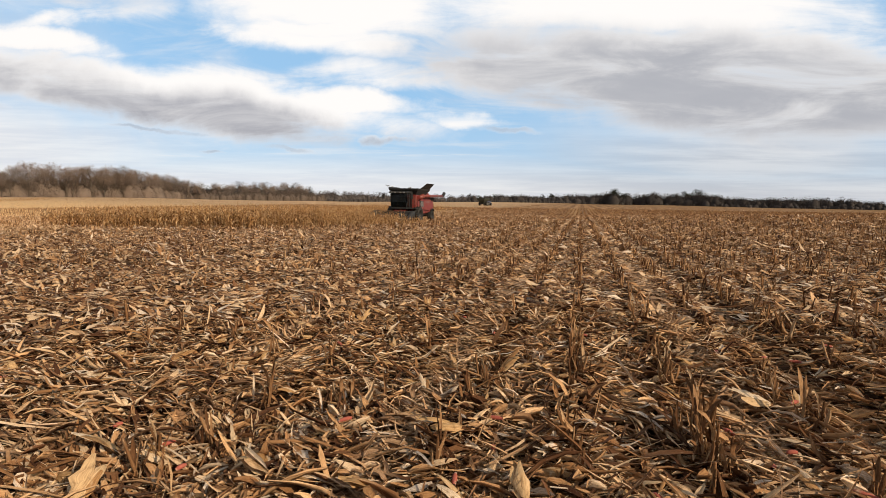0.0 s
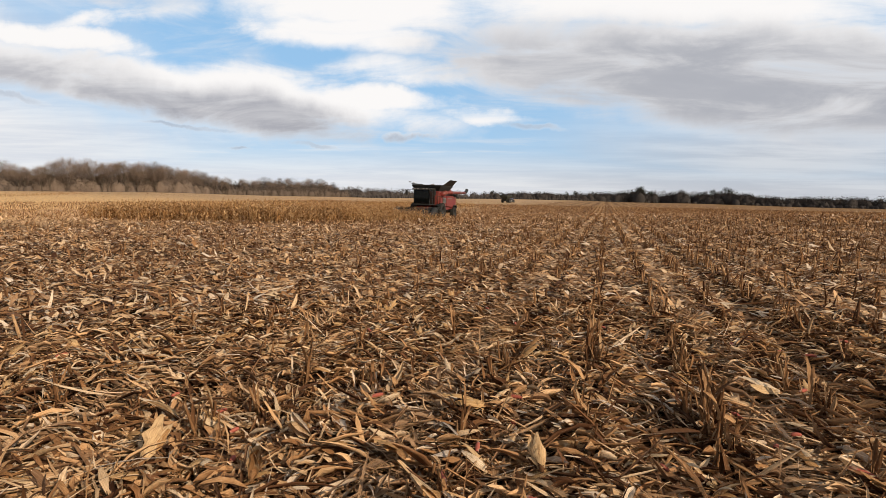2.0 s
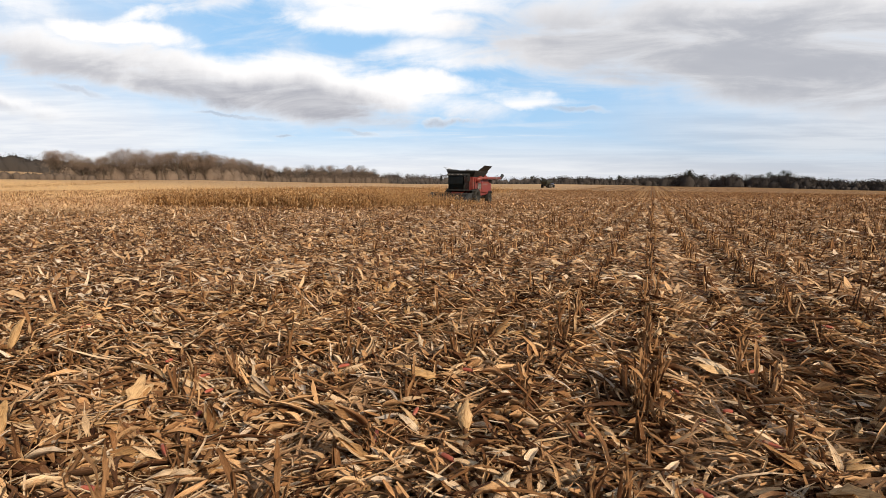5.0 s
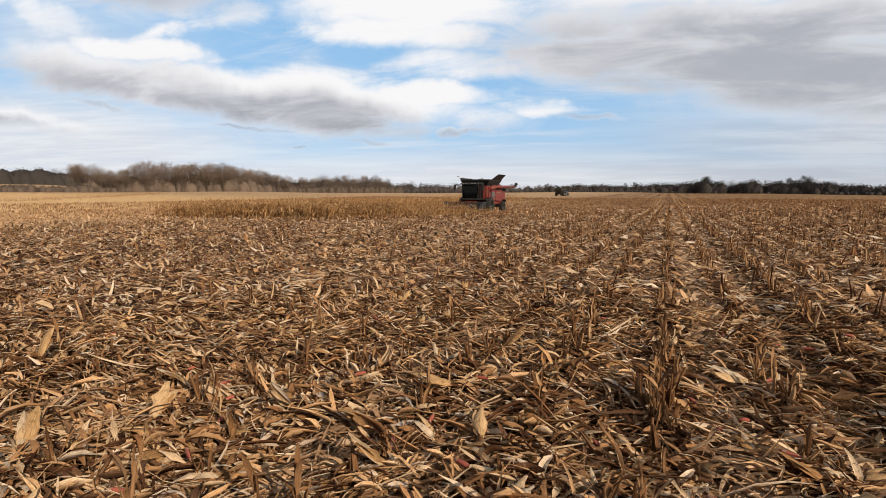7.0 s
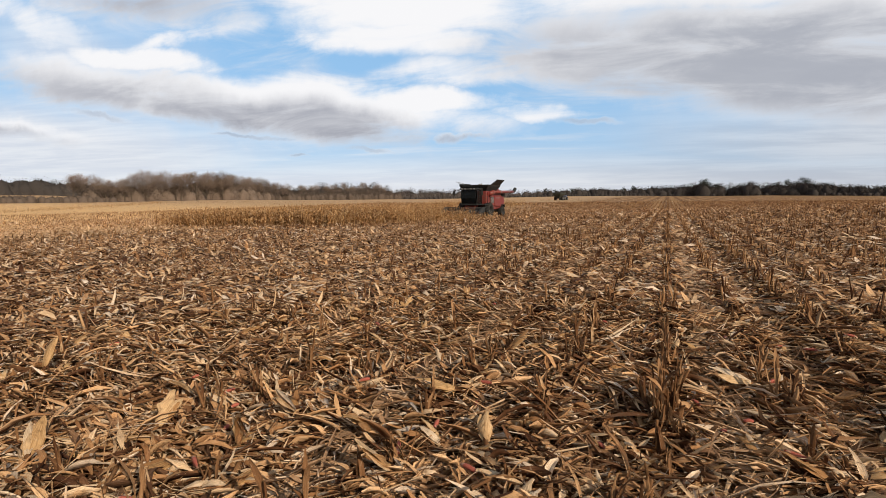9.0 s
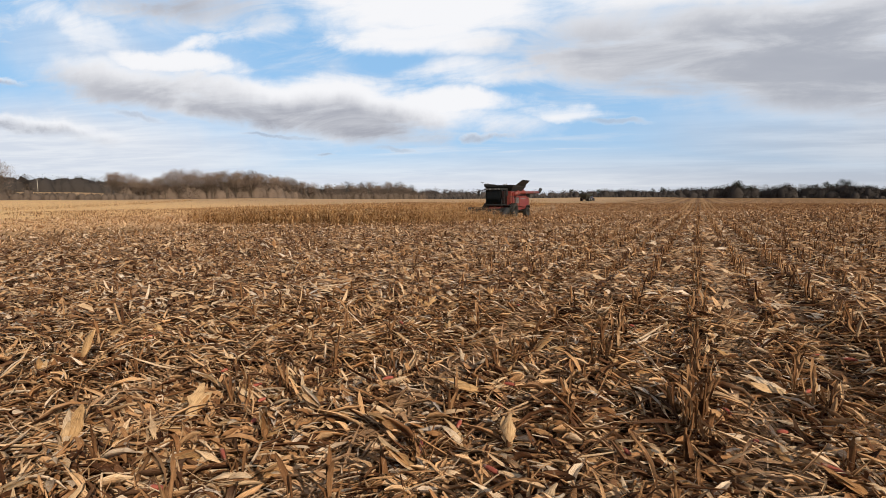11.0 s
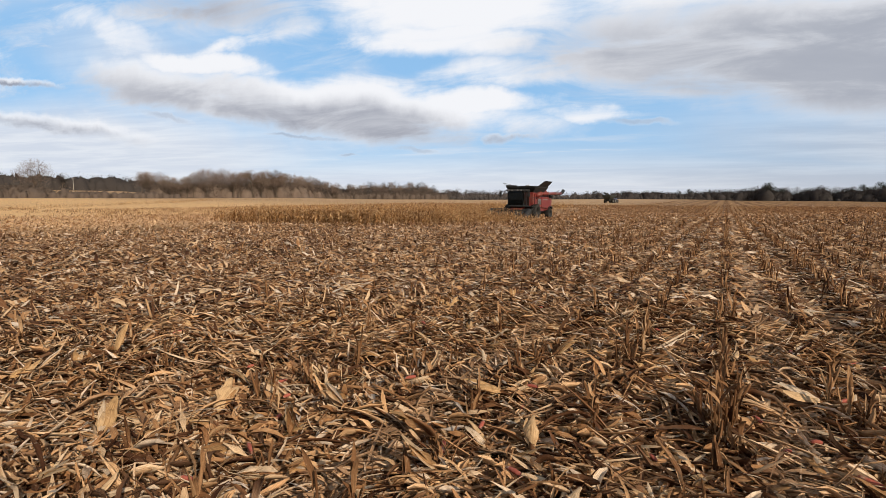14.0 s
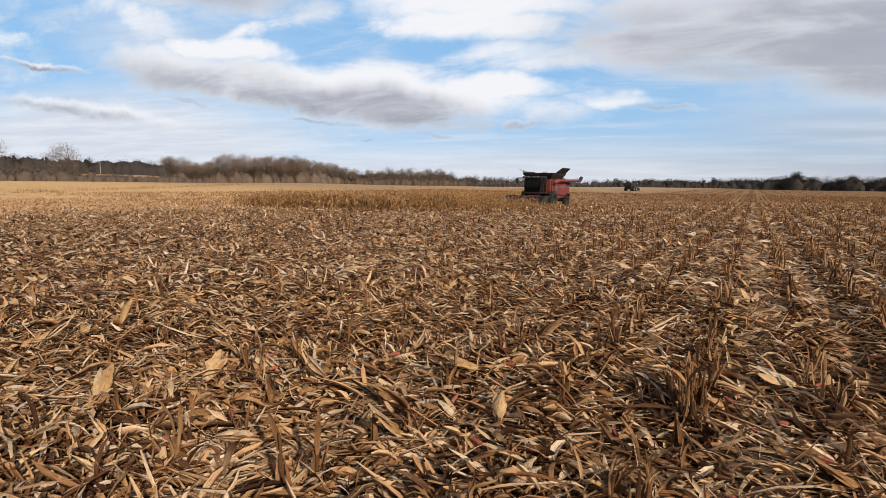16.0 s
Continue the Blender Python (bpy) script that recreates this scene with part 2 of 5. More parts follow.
def soil(n):
    where = n.put("ShaderNodeTexCoord").outputs["Object"]
    sep = n.put("ShaderNodeSeparateXYZ", {0: where})
    wide = n.noise(n.put("ShaderNodeMapping", {"Vector": where, "Scale": (1, 0.25, 1)}).outputs[0], 0.09, 4, 0.6)
    patch = n.noise(n.put("ShaderNodeMapping", {"Vector": where, "Scale": (1, 0.35, 1)}).outputs[0], 0.9, 5, 0.65)
    grain = n.noise(where, 16.0, 6, 0.7)
    shred = n.put("ShaderNodeTexVoronoi", {"Vector": n.put("ShaderNodeMapping", {"Vector": where, "Scale": (1, 0.5, 1)}).outputs[0], "Scale": 14.0, "Randomness": 1.0}, feature="F1")
    row = n.math("PINGPONG", n.math("ADD", n.math("SUBTRACT", sep.outputs[0], 0.22), n.math("MULTIPLY", n.math("SUBTRACT", patch, 0.5), 0.3)), 0.38)
    swath = n.math("PINGPONG", n.math("ADD", sep.outputs[0], n.math("MULTIPLY", n.math("SUBTRACT", wide, 0.5), 2.0)), 2.29)
    bits = n.put("ShaderNodeSeparateColor", {0: shred.outputs["Color"]}).outputs[0]
    col = n.ramp(n.math("ADD", n.math("MULTIPLY", bits, 0.6), n.math("MULTIPLY", grain, 0.4)),
                 [(0.12, (0.050, 0.024, 0.012)), (0.4, (0.145, 0.073, 0.033)), (0.68, (0.31, 0.172, 0.078)), (0.95, (0.56, 0.37, 0.20))])
    col = n.mix(n.span(row, 0.16, 0.02, 0.0, 0.62), col, (0.13, 0.075, 0.035, 1))
    col = n.mix(n.span(swath, 0.4, 1.7, 0.0, 0.6), col, n.mix(n.math("MULTIPLY", grain, 0.6), (0.47, 0.28, 0.125, 1), (0.62, 0.44, 0.24, 1)))
    col = n.mix(n.span(patch, 0.55, 0.75, 0.0, 0.5), col, (0.15, 0.09, 0.045, 1))
    col = n.mix(n.span(wide, 0.42, 0.62, 0.0, 0.35), col, (0.30, 0.175, 0.085, 1))
    # stubble ground farther off is paler, mainly to the west
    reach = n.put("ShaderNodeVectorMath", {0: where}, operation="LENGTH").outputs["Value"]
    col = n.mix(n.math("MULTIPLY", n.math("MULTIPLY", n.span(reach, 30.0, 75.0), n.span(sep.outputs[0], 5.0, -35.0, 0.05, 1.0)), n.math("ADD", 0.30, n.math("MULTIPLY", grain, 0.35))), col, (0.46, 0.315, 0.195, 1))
    # stubble's shading put into the colour: browner ground east of the standing crop
    col = n.mix(n.span(sep.outputs[0], -42.0, -12.0, 0.0, 0.8), col, n.mix(1.0, col, (0.66, 0.60, 0.56, 1), "MULTIPLY"))
    # sunlit patch on the western field's stubble, painted into the colour
    sun_patch = n.math("MULTIPLY", n.span(sep.outputs[0], -34.0, -60.0), n.span(sep.outputs[1], 130.0, 60.0, 0.15, 1.0))
    col = n.mix(n.math("MULTIPLY", sun_patch, n.span(grain, 0.35, 0.65, 0.2, 0.85)), col, (0.84, 0.52, 0.23, 1))
    # bare dark ground nearby, with shade below the headland's deep litter painted in
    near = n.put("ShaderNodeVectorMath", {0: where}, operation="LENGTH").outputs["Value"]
    shaded_earth = n.mix(grain, (0.030, 0.016, 0.008, 1), (0.105, 0.056, 0.027, 1))
    col = n.mix(n.span(near, 8.0, 70.0), shaded_earth, col)
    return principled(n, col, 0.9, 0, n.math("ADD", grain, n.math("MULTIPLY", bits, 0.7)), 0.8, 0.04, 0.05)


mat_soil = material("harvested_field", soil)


def paint(color, rough=0.4, dust=0.35, metal=0.0):
    """Machine paint under field dust."""
    def build(n):
        where = n.put("ShaderNodeTexCoord").outputs["Object"]
        big = n.noise(where, 1.7, 5, 0.65)
        small = n.noise(where, 24.0, 4, 0.7)
        amount = n.math("MULTIPLY", n.span(n.math("ADD", n.math("MULTIPLY", big, 0.7), n.math("MULTIPLY", small, 0.3)), 0.35, 0.68), dust)
        col = n.mix(amount, (*color, 1), (0.30, 0.22, 0.14, 1))
        r = n.put("ShaderNodeMix", {0: amount, 2: rough, 3: 0.9}).outputs[0]
        return principled(n, col, r, metal, small, 0.08, 0.01)
    return build


mat_red = material("red_machine_paint", paint((0.155, 0.012, 0.012), 0.45, 0.26))
mat_black = material("black_machine_paint", paint((0.010, 0.010, 0.010), 0.7, 0.05))
mat_steel = material("bare_steel", paint((0.42, 0.42, 0.42), 0.45, 0.4, 0.8))
mat_rubber = material("tyre_rubber", paint((0.010, 0.0095, 0.009), 0.9, 0.06))
mat_white = material("white_machine_paint", paint((0.75, 0.75, 0.72), 0.4, 0.25))
mat_grey = material("grey_machine_paint", paint((0.16, 0.16, 0.165), 0.5, 0.35))
mat_green = material("dark_green_machine_paint", paint((0.010, 0.018, 0.015), 0.5, 0.12))
mat_blue = material("blue_machine_paint", paint((0.03, 0.07, 0.16), 0.4, 0.3))
mat_glass = material("dark_cab_glass", lambda n: n.put("ShaderNodeBsdfPrincipled", {"Base Color": (0.02, 0.022, 0.022, 1), "Roughness": 0.12, "Transmission Weight": 0.7, "IOR": 1.25, "Specular IOR Level": 0.3}).outputs[0])

mat_redlens = material("red_lens", lambda n: principled(n, (0.4, 0.02, 0.02, 1), 0.2))


def bark(color, twig):
    def build(n):
        where = n.put("ShaderNodeTexCoord").outputs["Object"]
        rnd = n.put("ShaderNodeObjectInfo").outputs["Random"]
        g = n.noise(where, 2.5, 5, 0.7)
        col = n.mix(g, (*color, 1), (*twig, 1))
        col = n.mix(n.math("MULTIPLY", rnd, 0.5), col, n.mix(1.0, col, (0.6, 0.62, 0.62, 1), "MULTIPLY"))
        return principled(n, col, 0.9, 0, None, 0.3, 0.01, 0.15)
    return build


mat_bark = material("grey_brown_bark", bark((0.075, 0.055, 0.04), (0.15, 0.115, 0.085)))
# brown twigs, their tone lifted to stand in for distance haze
mat_twig = material("bare_twigs", bark((0.20, 0.142, 0.108), (0.32, 0.232, 0.178)))
mat_dark_twig = material("dark_bare_twigs", bark((0.050, 0.041, 0.036), (0.10, 0.080, 0.068)))
mat_brush = material("brown_brush", bark((0.115, 0.082, 0.062), (0.205, 0.150, 0.114)))
mat_far_brush = material("grey_bare_brush", bark((0.055, 0.045, 0.041), (0.105, 0.085, 0.075)))
mat_grey_brush = material("grey_brown_brush", bark((0.085, 0.062, 0.048), (0.165, 0.120, 0.092)))
mat_dark_brush = material("dark_brush", bark((0.036, 0.030, 0.028), (0.070, 0.057, 0.050)))
mat_evergreen = material("dark_evergreen", bark((0.020, 0.028, 0.016), (0.045, 0.05, 0.03)))

# ---------------------------------------------------------------- mesh tools
rng = np.random.default_rng(7)


def fast_mesh(name, verts, quads=None, tris=None, uv=None, smooth=False):
    """A mesh from arrays of vertices and of quads or triangles; uv is one pair a vertex."""
    verts = np.asarray(verts, np.float32)
    loops, starts, totals = [], [], []
    at = 0
    for faces, k in ((quads, 4), (tris, 3)):
        if faces is None or len(faces) == 0:
            continue
        faces = np.asarray(faces, np.int32)
        loops.append(faces.ravel())
        starts.append(at + np.arange(len(faces)) * k)
        totals.append(np.full(len(faces), k))
        at += faces.size
    loops, starts, totals = np.concatenate(loops), np.concatenate(starts), np.concatenate(totals)
    me = bpy.data.meshes.new(name)
    me.vertices.add(len(verts))
    me.vertices.foreach_set("co", verts.ravel())
    me.loops.add(len(loops))
    me.loops.foreach_set("vertex_index", loops.astype(np.int32))
    me.polygons.add(len(starts))
    me.polygons.foreach_set("loop_start", starts.astype(np.int32))
    me.polygons.foreach_set("loop_total", totals.astype(np.int32))
    if uv is not None:
        layer = me.uv_layers.new(name="UVMap")
        layer.data.foreach_set("uv", np.asarray(uv, np.float32)[loops].ravel())
    me.update(calc_edges=True)
    me.validate()
    if smooth:
        me.polygons.foreach_set("use_smooth", np.ones(len(starts), bool))
    return me


def thing(name, me, mat, label="", category="", group="", kind="", at=None):
    me.materials.append(mat)
    ob = new(name, me)
    if at is not None:
        ob.matrix_world = at
    return tagged(ob, label, category, group, kind)


def part(name, bm, mat, parent, label=""):
    """Links a bmesh, or a ready mesh, as one mesh object under a thing or a part."""
    if isinstance(bm, bmesh.types.BMesh):
        bm.normal_update()
        me = bpy.data.meshes.new(name)
        bm.to_mesh(me)
        bm.free()
    else:
        me = bm
    if not me.materials:
        me.materials.append(mat)
    ob = new(name, me)
    ob.parent = parent
    return tagged(ob, label)


def root(name, label, category, group="", m=None):
    ob = new(name)
    ob.empty_display_size = 0.2
    if m is not None:
        ob.matrix_world = m
    return tagged(ob, label, category, group)


def smoothstep(a, b, x):
    k = np.clip((x - a) / (b - a), 0, 1)
    return k * k * (3 - 2 * k)


# ---------------------------------------------------------------- lie of the land
BEARING = [-180, -105, -74, -60, -50, -37, -27, -17, -10.5, -3, 1, 9, 13, 18, 26, 70, 180]
RISE = [-0.25, -0.25, -0.2, -0.13, -0.02, -0.1, -0.1, 0.03, 0.1, 0.12, 0.0, 0.04, -0.04, -0.1, -0.13, -0.1, -0.1]
EDGE = [260, 260, 255, 250, 270, 330, 400, 450, 475, 480, 480, 470, 460, 450, 450, 450, 260]


def ground_z(x, y):
    x, y = np.asarray(x, float), np.asarray(y, float)
    r = np.hypot(x, y)
    a = np.degrees(np.arctan2(x, y))
    edge = np.interp(a, BEARING, EDGE)
    top = 1.6 + edge * np.tan(np.radians(np.interp(a, BEARING, RISE)))
    w = 1 / (1 + (r / 95) ** 4)
    z = 0.0262 * np.clip(x, -75, 75) * w + top * smoothstep(110, 1.0 * edge, r)
    z = z - 0.6 * np.exp(-((r - 84) / 34) ** 2) * np.exp(-((a + 18) / 28) ** 2)
    west = smoothstep(-58, -66, a) * smoothstep(-150, -110, a)
    z = z + west * (6.0 * smoothstep(300, 560, r) + 6 * smoothstep(560, 1200, r))
    z = z + 0.12 * np.sin(x * 0.06 + 1.0) * np.sin(y * 0.045) * smoothstep(30, 90, r)
    return z


def bumps(x, y):
    """Clods, wheel hollows and heaped litter close to the camera."""
    b = 0.018 * np.sin(x * 3.1 + 0.7 * np.sin(y * 1.7)) * np.sin(y * 2.3 + 1.1 * np.sin(x * 1.3))
    b += 0.012 * np.sin(x * 7.3 + y * 2.1) * np.sin(y * 5.9 - x * 1.7)
    b += 0.03 * np.cos((x - 0.22) * 2 * np.pi / 0.76) * 0.6
    b -= 0.04 * np.exp(-((x - 1.42 - 0.05 * np.sin(y)) / 0.22) ** 2)
    return b


def build_ground():
    rings = np.concatenate([[0.0], 0.35 * 1.062 ** np.arange(153)])
    turns = 300
    ang = np.linspace(0, 2 * np.pi, turns, endpoint=False)
    rr, aa = np.meshgrid(rings[1:], ang, indexing="ij")
    x, y = (rr * np.sin(aa)).ravel(), (rr * np.cos(aa)).ravel()
    z = ground_z(x, y) + bumps(x, y) * (1 - smoothstep(12, 30, np.hypot(x, y)))
    verts = np.vstack([[0, 0, float(bumps(0.0, 0.0))], np.c_[x, y, z]])
    m = len(rings) - 1
    i, j = np.meshgrid(np.arange(m - 1), np.arange(turns), indexing="ij")
    k = (j + 1) % turns
    quads = 1 + np.stack([i * turns + j, i * turns + k, (i + 1) * turns + k, (i + 1) * turns + j], -1).reshape(-1, 4)
    j = np.arange(turns)
    tris = np.c_[np.zeros(turns, int), 1 + (j + 1) % turns, 1 + j]
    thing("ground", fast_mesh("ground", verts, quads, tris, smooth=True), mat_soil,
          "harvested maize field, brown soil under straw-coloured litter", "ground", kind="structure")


build_ground()

# ---------------------------------------------------------------- litter of leaves and husks


def ribbons(base, yaw, pitch, length, width, bend, curl, twist, fold, stations=5, cross=3, sharp=0.6, jag=None):
    """Leaf strips, each centred on its base point: arrays in, vertices, quads and uv out."""
    n = len(base)
    s = np.linspace(0, 1, stations)
    th = pitch[:, None] + bend[:, None] * (s - 0.5)
    ya = yaw[:, None] + curl[:, None] * (s - 0.5)
    tx, ty, tz = np.cos(th) * np.sin(ya), np.cos(th) * np.cos(ya), np.sin(th)
    step = length[:, None] / (stations - 1)

    def run(c):
        mid = (c[:, 1:] + c[:, :-1]) / 2 * step
        p = np.concatenate([np.zeros((n, 1)), np.cumsum(mid, 1)], 1)
        return p - p.mean(1, keepdims=True)
    cx, cy, cz = run(tx) + base[:, :1], run(ty) + base[:, 1:2], run(tz) + base[:, 2:3]
    sx, sy = np.cos(ya), -np.sin(ya)
    nx, ny, nz = -np.sin(th) * np.sin(ya), -np.sin(th) * np.cos(ya), np.cos(th)
    tw = twist[:, None] * (s - 0.3)
    ax, ay, az = np.cos(tw) * sx + np.sin(tw) * nx, np.cos(tw) * sy + np.sin(tw) * ny, np.sin(tw) * nz
    bx, by, bz = -np.sin(tw) * sx + np.cos(tw) * nx, -np.sin(tw) * sy + np.cos(tw) * ny, np.cos(tw) * nz
    wide = width[:, None] * np.sin(np.pi * (0.10 + 0.86 * s)) ** (sharp if np.isscalar(sharp) else sharp[:, None]) / 2
    if jag is not None:
        wide = wide * np.clip(1 + jag.normal(0, 0.16, wide.shape), 0.5, 1.5)
    verts, uv = [], []
    for k in range(cross):
        f = -1 + 2 * k / (cross - 1)
        lift = (abs(f) - 0.5) * fold[:, None] * wide if cross == 3 else 0 * wide
        verts.append(np.stack([cx + f * wide * ax + lift * bx, cy + f * wide * ay + lift * by, cz + f * wide * az + lift * bz], -1))
        uv.append(np.stack(np.broadcast_arrays(np.full((n, stations), (f + 1) / 2), s[None, :] * np.ones((n, 1))), -1))
    verts = np.stack(verts, 2).reshape(-1, 3)
    uv = np.stack(uv, 2).reshape(-1, 2)
    i, j = np.meshgrid(np.arange(stations - 1), np.arange(cross - 1), indexing="ij")
    q = np.stack([i * cross + j, i * cross + j + 1, (i + 1) * cross + j + 1, (i + 1) * cross + j], -1).reshape(-1, 4)
    quads = (np.arange(n)[:, None, None] * stations * cross + q[None]).reshape(-1, 4)
    return verts, quads, uv


def merge(*groups):
    verts, quads, uv, at = [], [], [], 0
    for v, q, u in groups:
        verts.append(v)
        quads.append(q + at)
        uv.append(u)
        at += len(v)
    return np.concatenate(verts), np.concatenate(quads), np.concatenate(uv)


def scatter(count, r0, r1, a0=-88, a1=48):
    """Even points of the wedge of field between two distances."""
    r = np.sqrt(rng.uniform(r0 ** 2, r1 ** 2, count))
    a = np.radians(rng.uniform(a0, a1, count))
    return r * np.sin(a), r * np.cos(a)


def litter_height(x, y):
    """How thick the trash lies: heaps between the rows, thin in the wheel track."""
    h = 0.5 + 0.5 * np.sin(x * 1.9 + 1.3 * np.sin(y * 0.9)) * np.sin(y * 1.4 + 0.8 * np.sin(x * 1.1))
    h = 0.35 + 0.65 * h
    return h * (1 - 0.7 * np.exp(-((x - 1.42 - 0.05 * np.sin(y)) / 0.24) ** 2))


def in_corn(x, y):
    return (x > -50) & (x < -15.5) & (y > 31.6 + np.maximum(0, x + 25) * 0.9) & (y < np.where(x > -30, 63, 111)) & ~((x > -23.4) & (y > 46.4))


def litter(name, count, r0, r1, size, stations, cross, label, a0=-88, a1=48):
    x, y = scatter(count, r0, r1, a0, a1)
    keep = ~in_corn(x, y)
    thin = np.exp(-((x - 1.42) / 0.24) ** 2) * np.where(y < 8, 0.4, 0.15)
    keep &= rng.random(count) > thin
    clump = np.sin(x * 4.1 + 2 * np.sin(y * 1.3)) * np.sin(y * 3.3 + 1.7 * np.sin(x * 0.9))
    keep &= rng.random(count) > 0.55 * np.maximum(0, clump)
    if r0 > 4:
        # the trash lies between the rows, less on them
        off = np.abs((x - FIRST_ROW + ROW / 2) % ROW - ROW / 2)
        keep &= rng.random(count) > np.where(x > -4.4, 0.7, 0.35) * np.exp(-(off / 0.13) ** 2)
    x, y = x[keep], y[keep]
    n = len(x)
    kind = rng.random(n)
    length = np.where(kind < 0.70, rng.lognormal(-1.85, 0.55, n), rng.uniform(0.09, 0.22, n)) * size
    length = np.clip(length, 0.04, (0.55 if size < 1.2 else 0.30) * size)
    width = np.where(kind < 0.62, rng.uniform(0.006, 0.023, n), rng.uniform(0.020, 0.048, n)) * size
    if size > 1.2:
        width = width * 1.45
    thick = litter_height(x, y)
    lift = rng.random(n) ** 1.6 * 0.19 * thick * size ** 0.5
    near = np.hypot(x, y) < 30
    z = ground_z(x, y) + np.where(near, bumps(x, y) * (1 - smoothstep(12, 30, np.hypot(x, y))), 0) + 0.006 + lift
    heap = np.sin(x * 2.3 + 2 * np.sin(y * 0.8)) + np.sin(y * 1.9 - x * 0.7)
    yaw = rng.uniform(0, 2 * np.pi, n)
    lay = rng.random(n) < 0.55
    yaw = np.where(lay, np.pi / 2 + 0.9 * heap * 0.5 + rng.normal(0, 0.45, n), yaw)
    pitch = rng.normal(0, 0.20 if size < 1.2 else 0.15 if size < 2.5 else 0.22, n) + np.where(rng.random(n) < (0.16 if size < 1.2 else 0.06), rng.uniform(-0.7, 0.7, n), 0)
    z = z + np.abs(np.sin(pitch)) * length * 0.32
    g = ribbons(np.c_[x, y, z], yaw, pitch, length, width, rng.normal(0.25, 0.8, n) * -1, rng.normal(0, 0.65, n),
                rng.normal(0, 0.95, n), rng.normal(1.0, 0.8, n), stations, cross, rng.uniform(0.5, 1.5, n), rng)
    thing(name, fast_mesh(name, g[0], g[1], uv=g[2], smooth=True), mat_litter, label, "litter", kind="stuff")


ROW, FIRST_ROW = 0.76, 0.22
LITTER = "loose brown and straw-coloured maize leaves littering the field"
litter("leaf_litter", 40000, 1.0, 4.3, 1.08, 5, 3, LITTER)
litter("leaf_litter", 46000, 4.3, 7.5, 1.1, 4, 3, LITTER)
litter("leaf_litter", 96000, 7.5, 15.0, 1.5, 4, 2, LITTER)
litter("leaf_litter", 118000, 15.0, 34.0, 2.2, 3, 2, LITTER)
litter("leaf_litter", 80000, 34.0, 85.0, 3.0, 3, 2, LITTER)
litter("leaf_litter", 20000, 85.0, 230.0, 5.5, 2, 2, LITTER)
litter("leaf_litter", 1800, 0.0, 1.0, 1.0, 3, 2, LITTER, -180, 180)
litter("leaf_litter", 15000, 1.0, 9.0, 1.3, 3, 2, LITTER, 48, 272)


# ---------------------------------------------------------------- cut stalks in rows


def tube(points, radii, sides=6, cap=True):
    """A tapered tube through points; vertices, quads, uv."""
    pts = np.asarray(points, float)
    tang = np.gradient(pts, axis=0)
    tang /= np.linalg.norm(tang, axis=1)[:, None]
    ref = np.array([0.0, 1.0, 0.0]) if abs(tang[0][1]) < 0.9 else np.array([1.0, 0, 0])
    a = np.cross(tang, ref)
    a /= np.linalg.norm(a, axis=1)[:, None]
    b = np.cross(tang, a)
    t = np.linspace(0, 2 * np.pi, sides, endpoint=False)
    ring = np.cos(t)[None, :, None] * a[:, None] + np.sin(t)[None, :, None] * b[:, None]
    v = (pts[:, None] + ring * np.asarray(radii)[:, None, None]).reshape(-1, 3)
    m = len(pts)
    i, j = np.meshgrid(np.arange(m - 1), np.arange(sides), indexing="ij")
    k = (j + 1) % sides
    q = np.stack([i * sides + j, i * sides + k, (i + 1) * sides + k, (i + 1) * sides + j], -1).reshape(-1, 4)
    uv = np.stack(np.broadcast_arrays(np.arange(sides)[None, :] / sides, np.linspace(0, 1, m)[:, None]), -1).reshape(-1, 2)
    if cap:
        end = (m - 1) * sides
        v = np.vstack([v, pts[-1:] + tang[-1:] * radii[-1] * 0.2])
        uv = np.vstack([uv, [[0.5, 1.0]]])
        c = len(v) - 1
        q = np.vstack([q, [[end + s, end + (s + 1) % sides, end + (s + 2) % sides, c] for s in range(0, sides, 2)]])
    return v, q, uv


def stub_parts(seed, tall):
    """One cut stalk with its node rings, and the dead sheath leaves that cling to it."""
    r = np.random.default_rng(seed)
    lean = r.normal(0, 0.12, 2)
    bow = r.normal(0, 0.05, 2)
    zs = np.array([-0.03, 0.04, 0.05, 0.06, tall * 0.45, tall * 0.5, tall * 0.55, tall * 0.96, tall])
    pts = np.c_[lean[0] * zs + bow[0] * zs ** 2, lean[1] * zs + bow[1] * zs ** 2, zs]
    w = r.uniform(0.0065, 0.0115)
    stalk = tube(pts, w * np.array([1.15, 1.05, 1.3, 1.02, 0.95, 1.2, 0.93, 0.88, r.uniform(0.4, 1.0)]), 6)
    n = r.integers(6, 10)
    start = r.uniform(0.03, tall * 0.75, n)
    yaw = r.uniform(0, 6.28, n)
    length = r.uniform(0.12, 0.27, n)
    pitch = np.where(r.random(n) < 0.35, r.uniform(1.0, 1.5, n), r.uniform(-1.52, -1.05, n))
    off = length * 0.5 * np.abs(np.cos(pitch)) + 0.012
    base = np.c_[lean[0] * start + np.sin(yaw) * off, lean[1] * start + np.cos(yaw) * off,
                 np.maximum(start + np.sin(pitch) * length * 0.45, 0.5 * length * np.abs(np.sin(pitch)) - 0.02)]
    sheath = ribbons(base, yaw, pitch, length, r.uniform(0.010, 0.034, n), r.normal(-0.4, 0.7, n), r.normal(0, 0.6, n),
                     r.normal(0, 0.9, n), r.normal(0.8, 0.3, n), 5, 3)
    return stalk, sheath


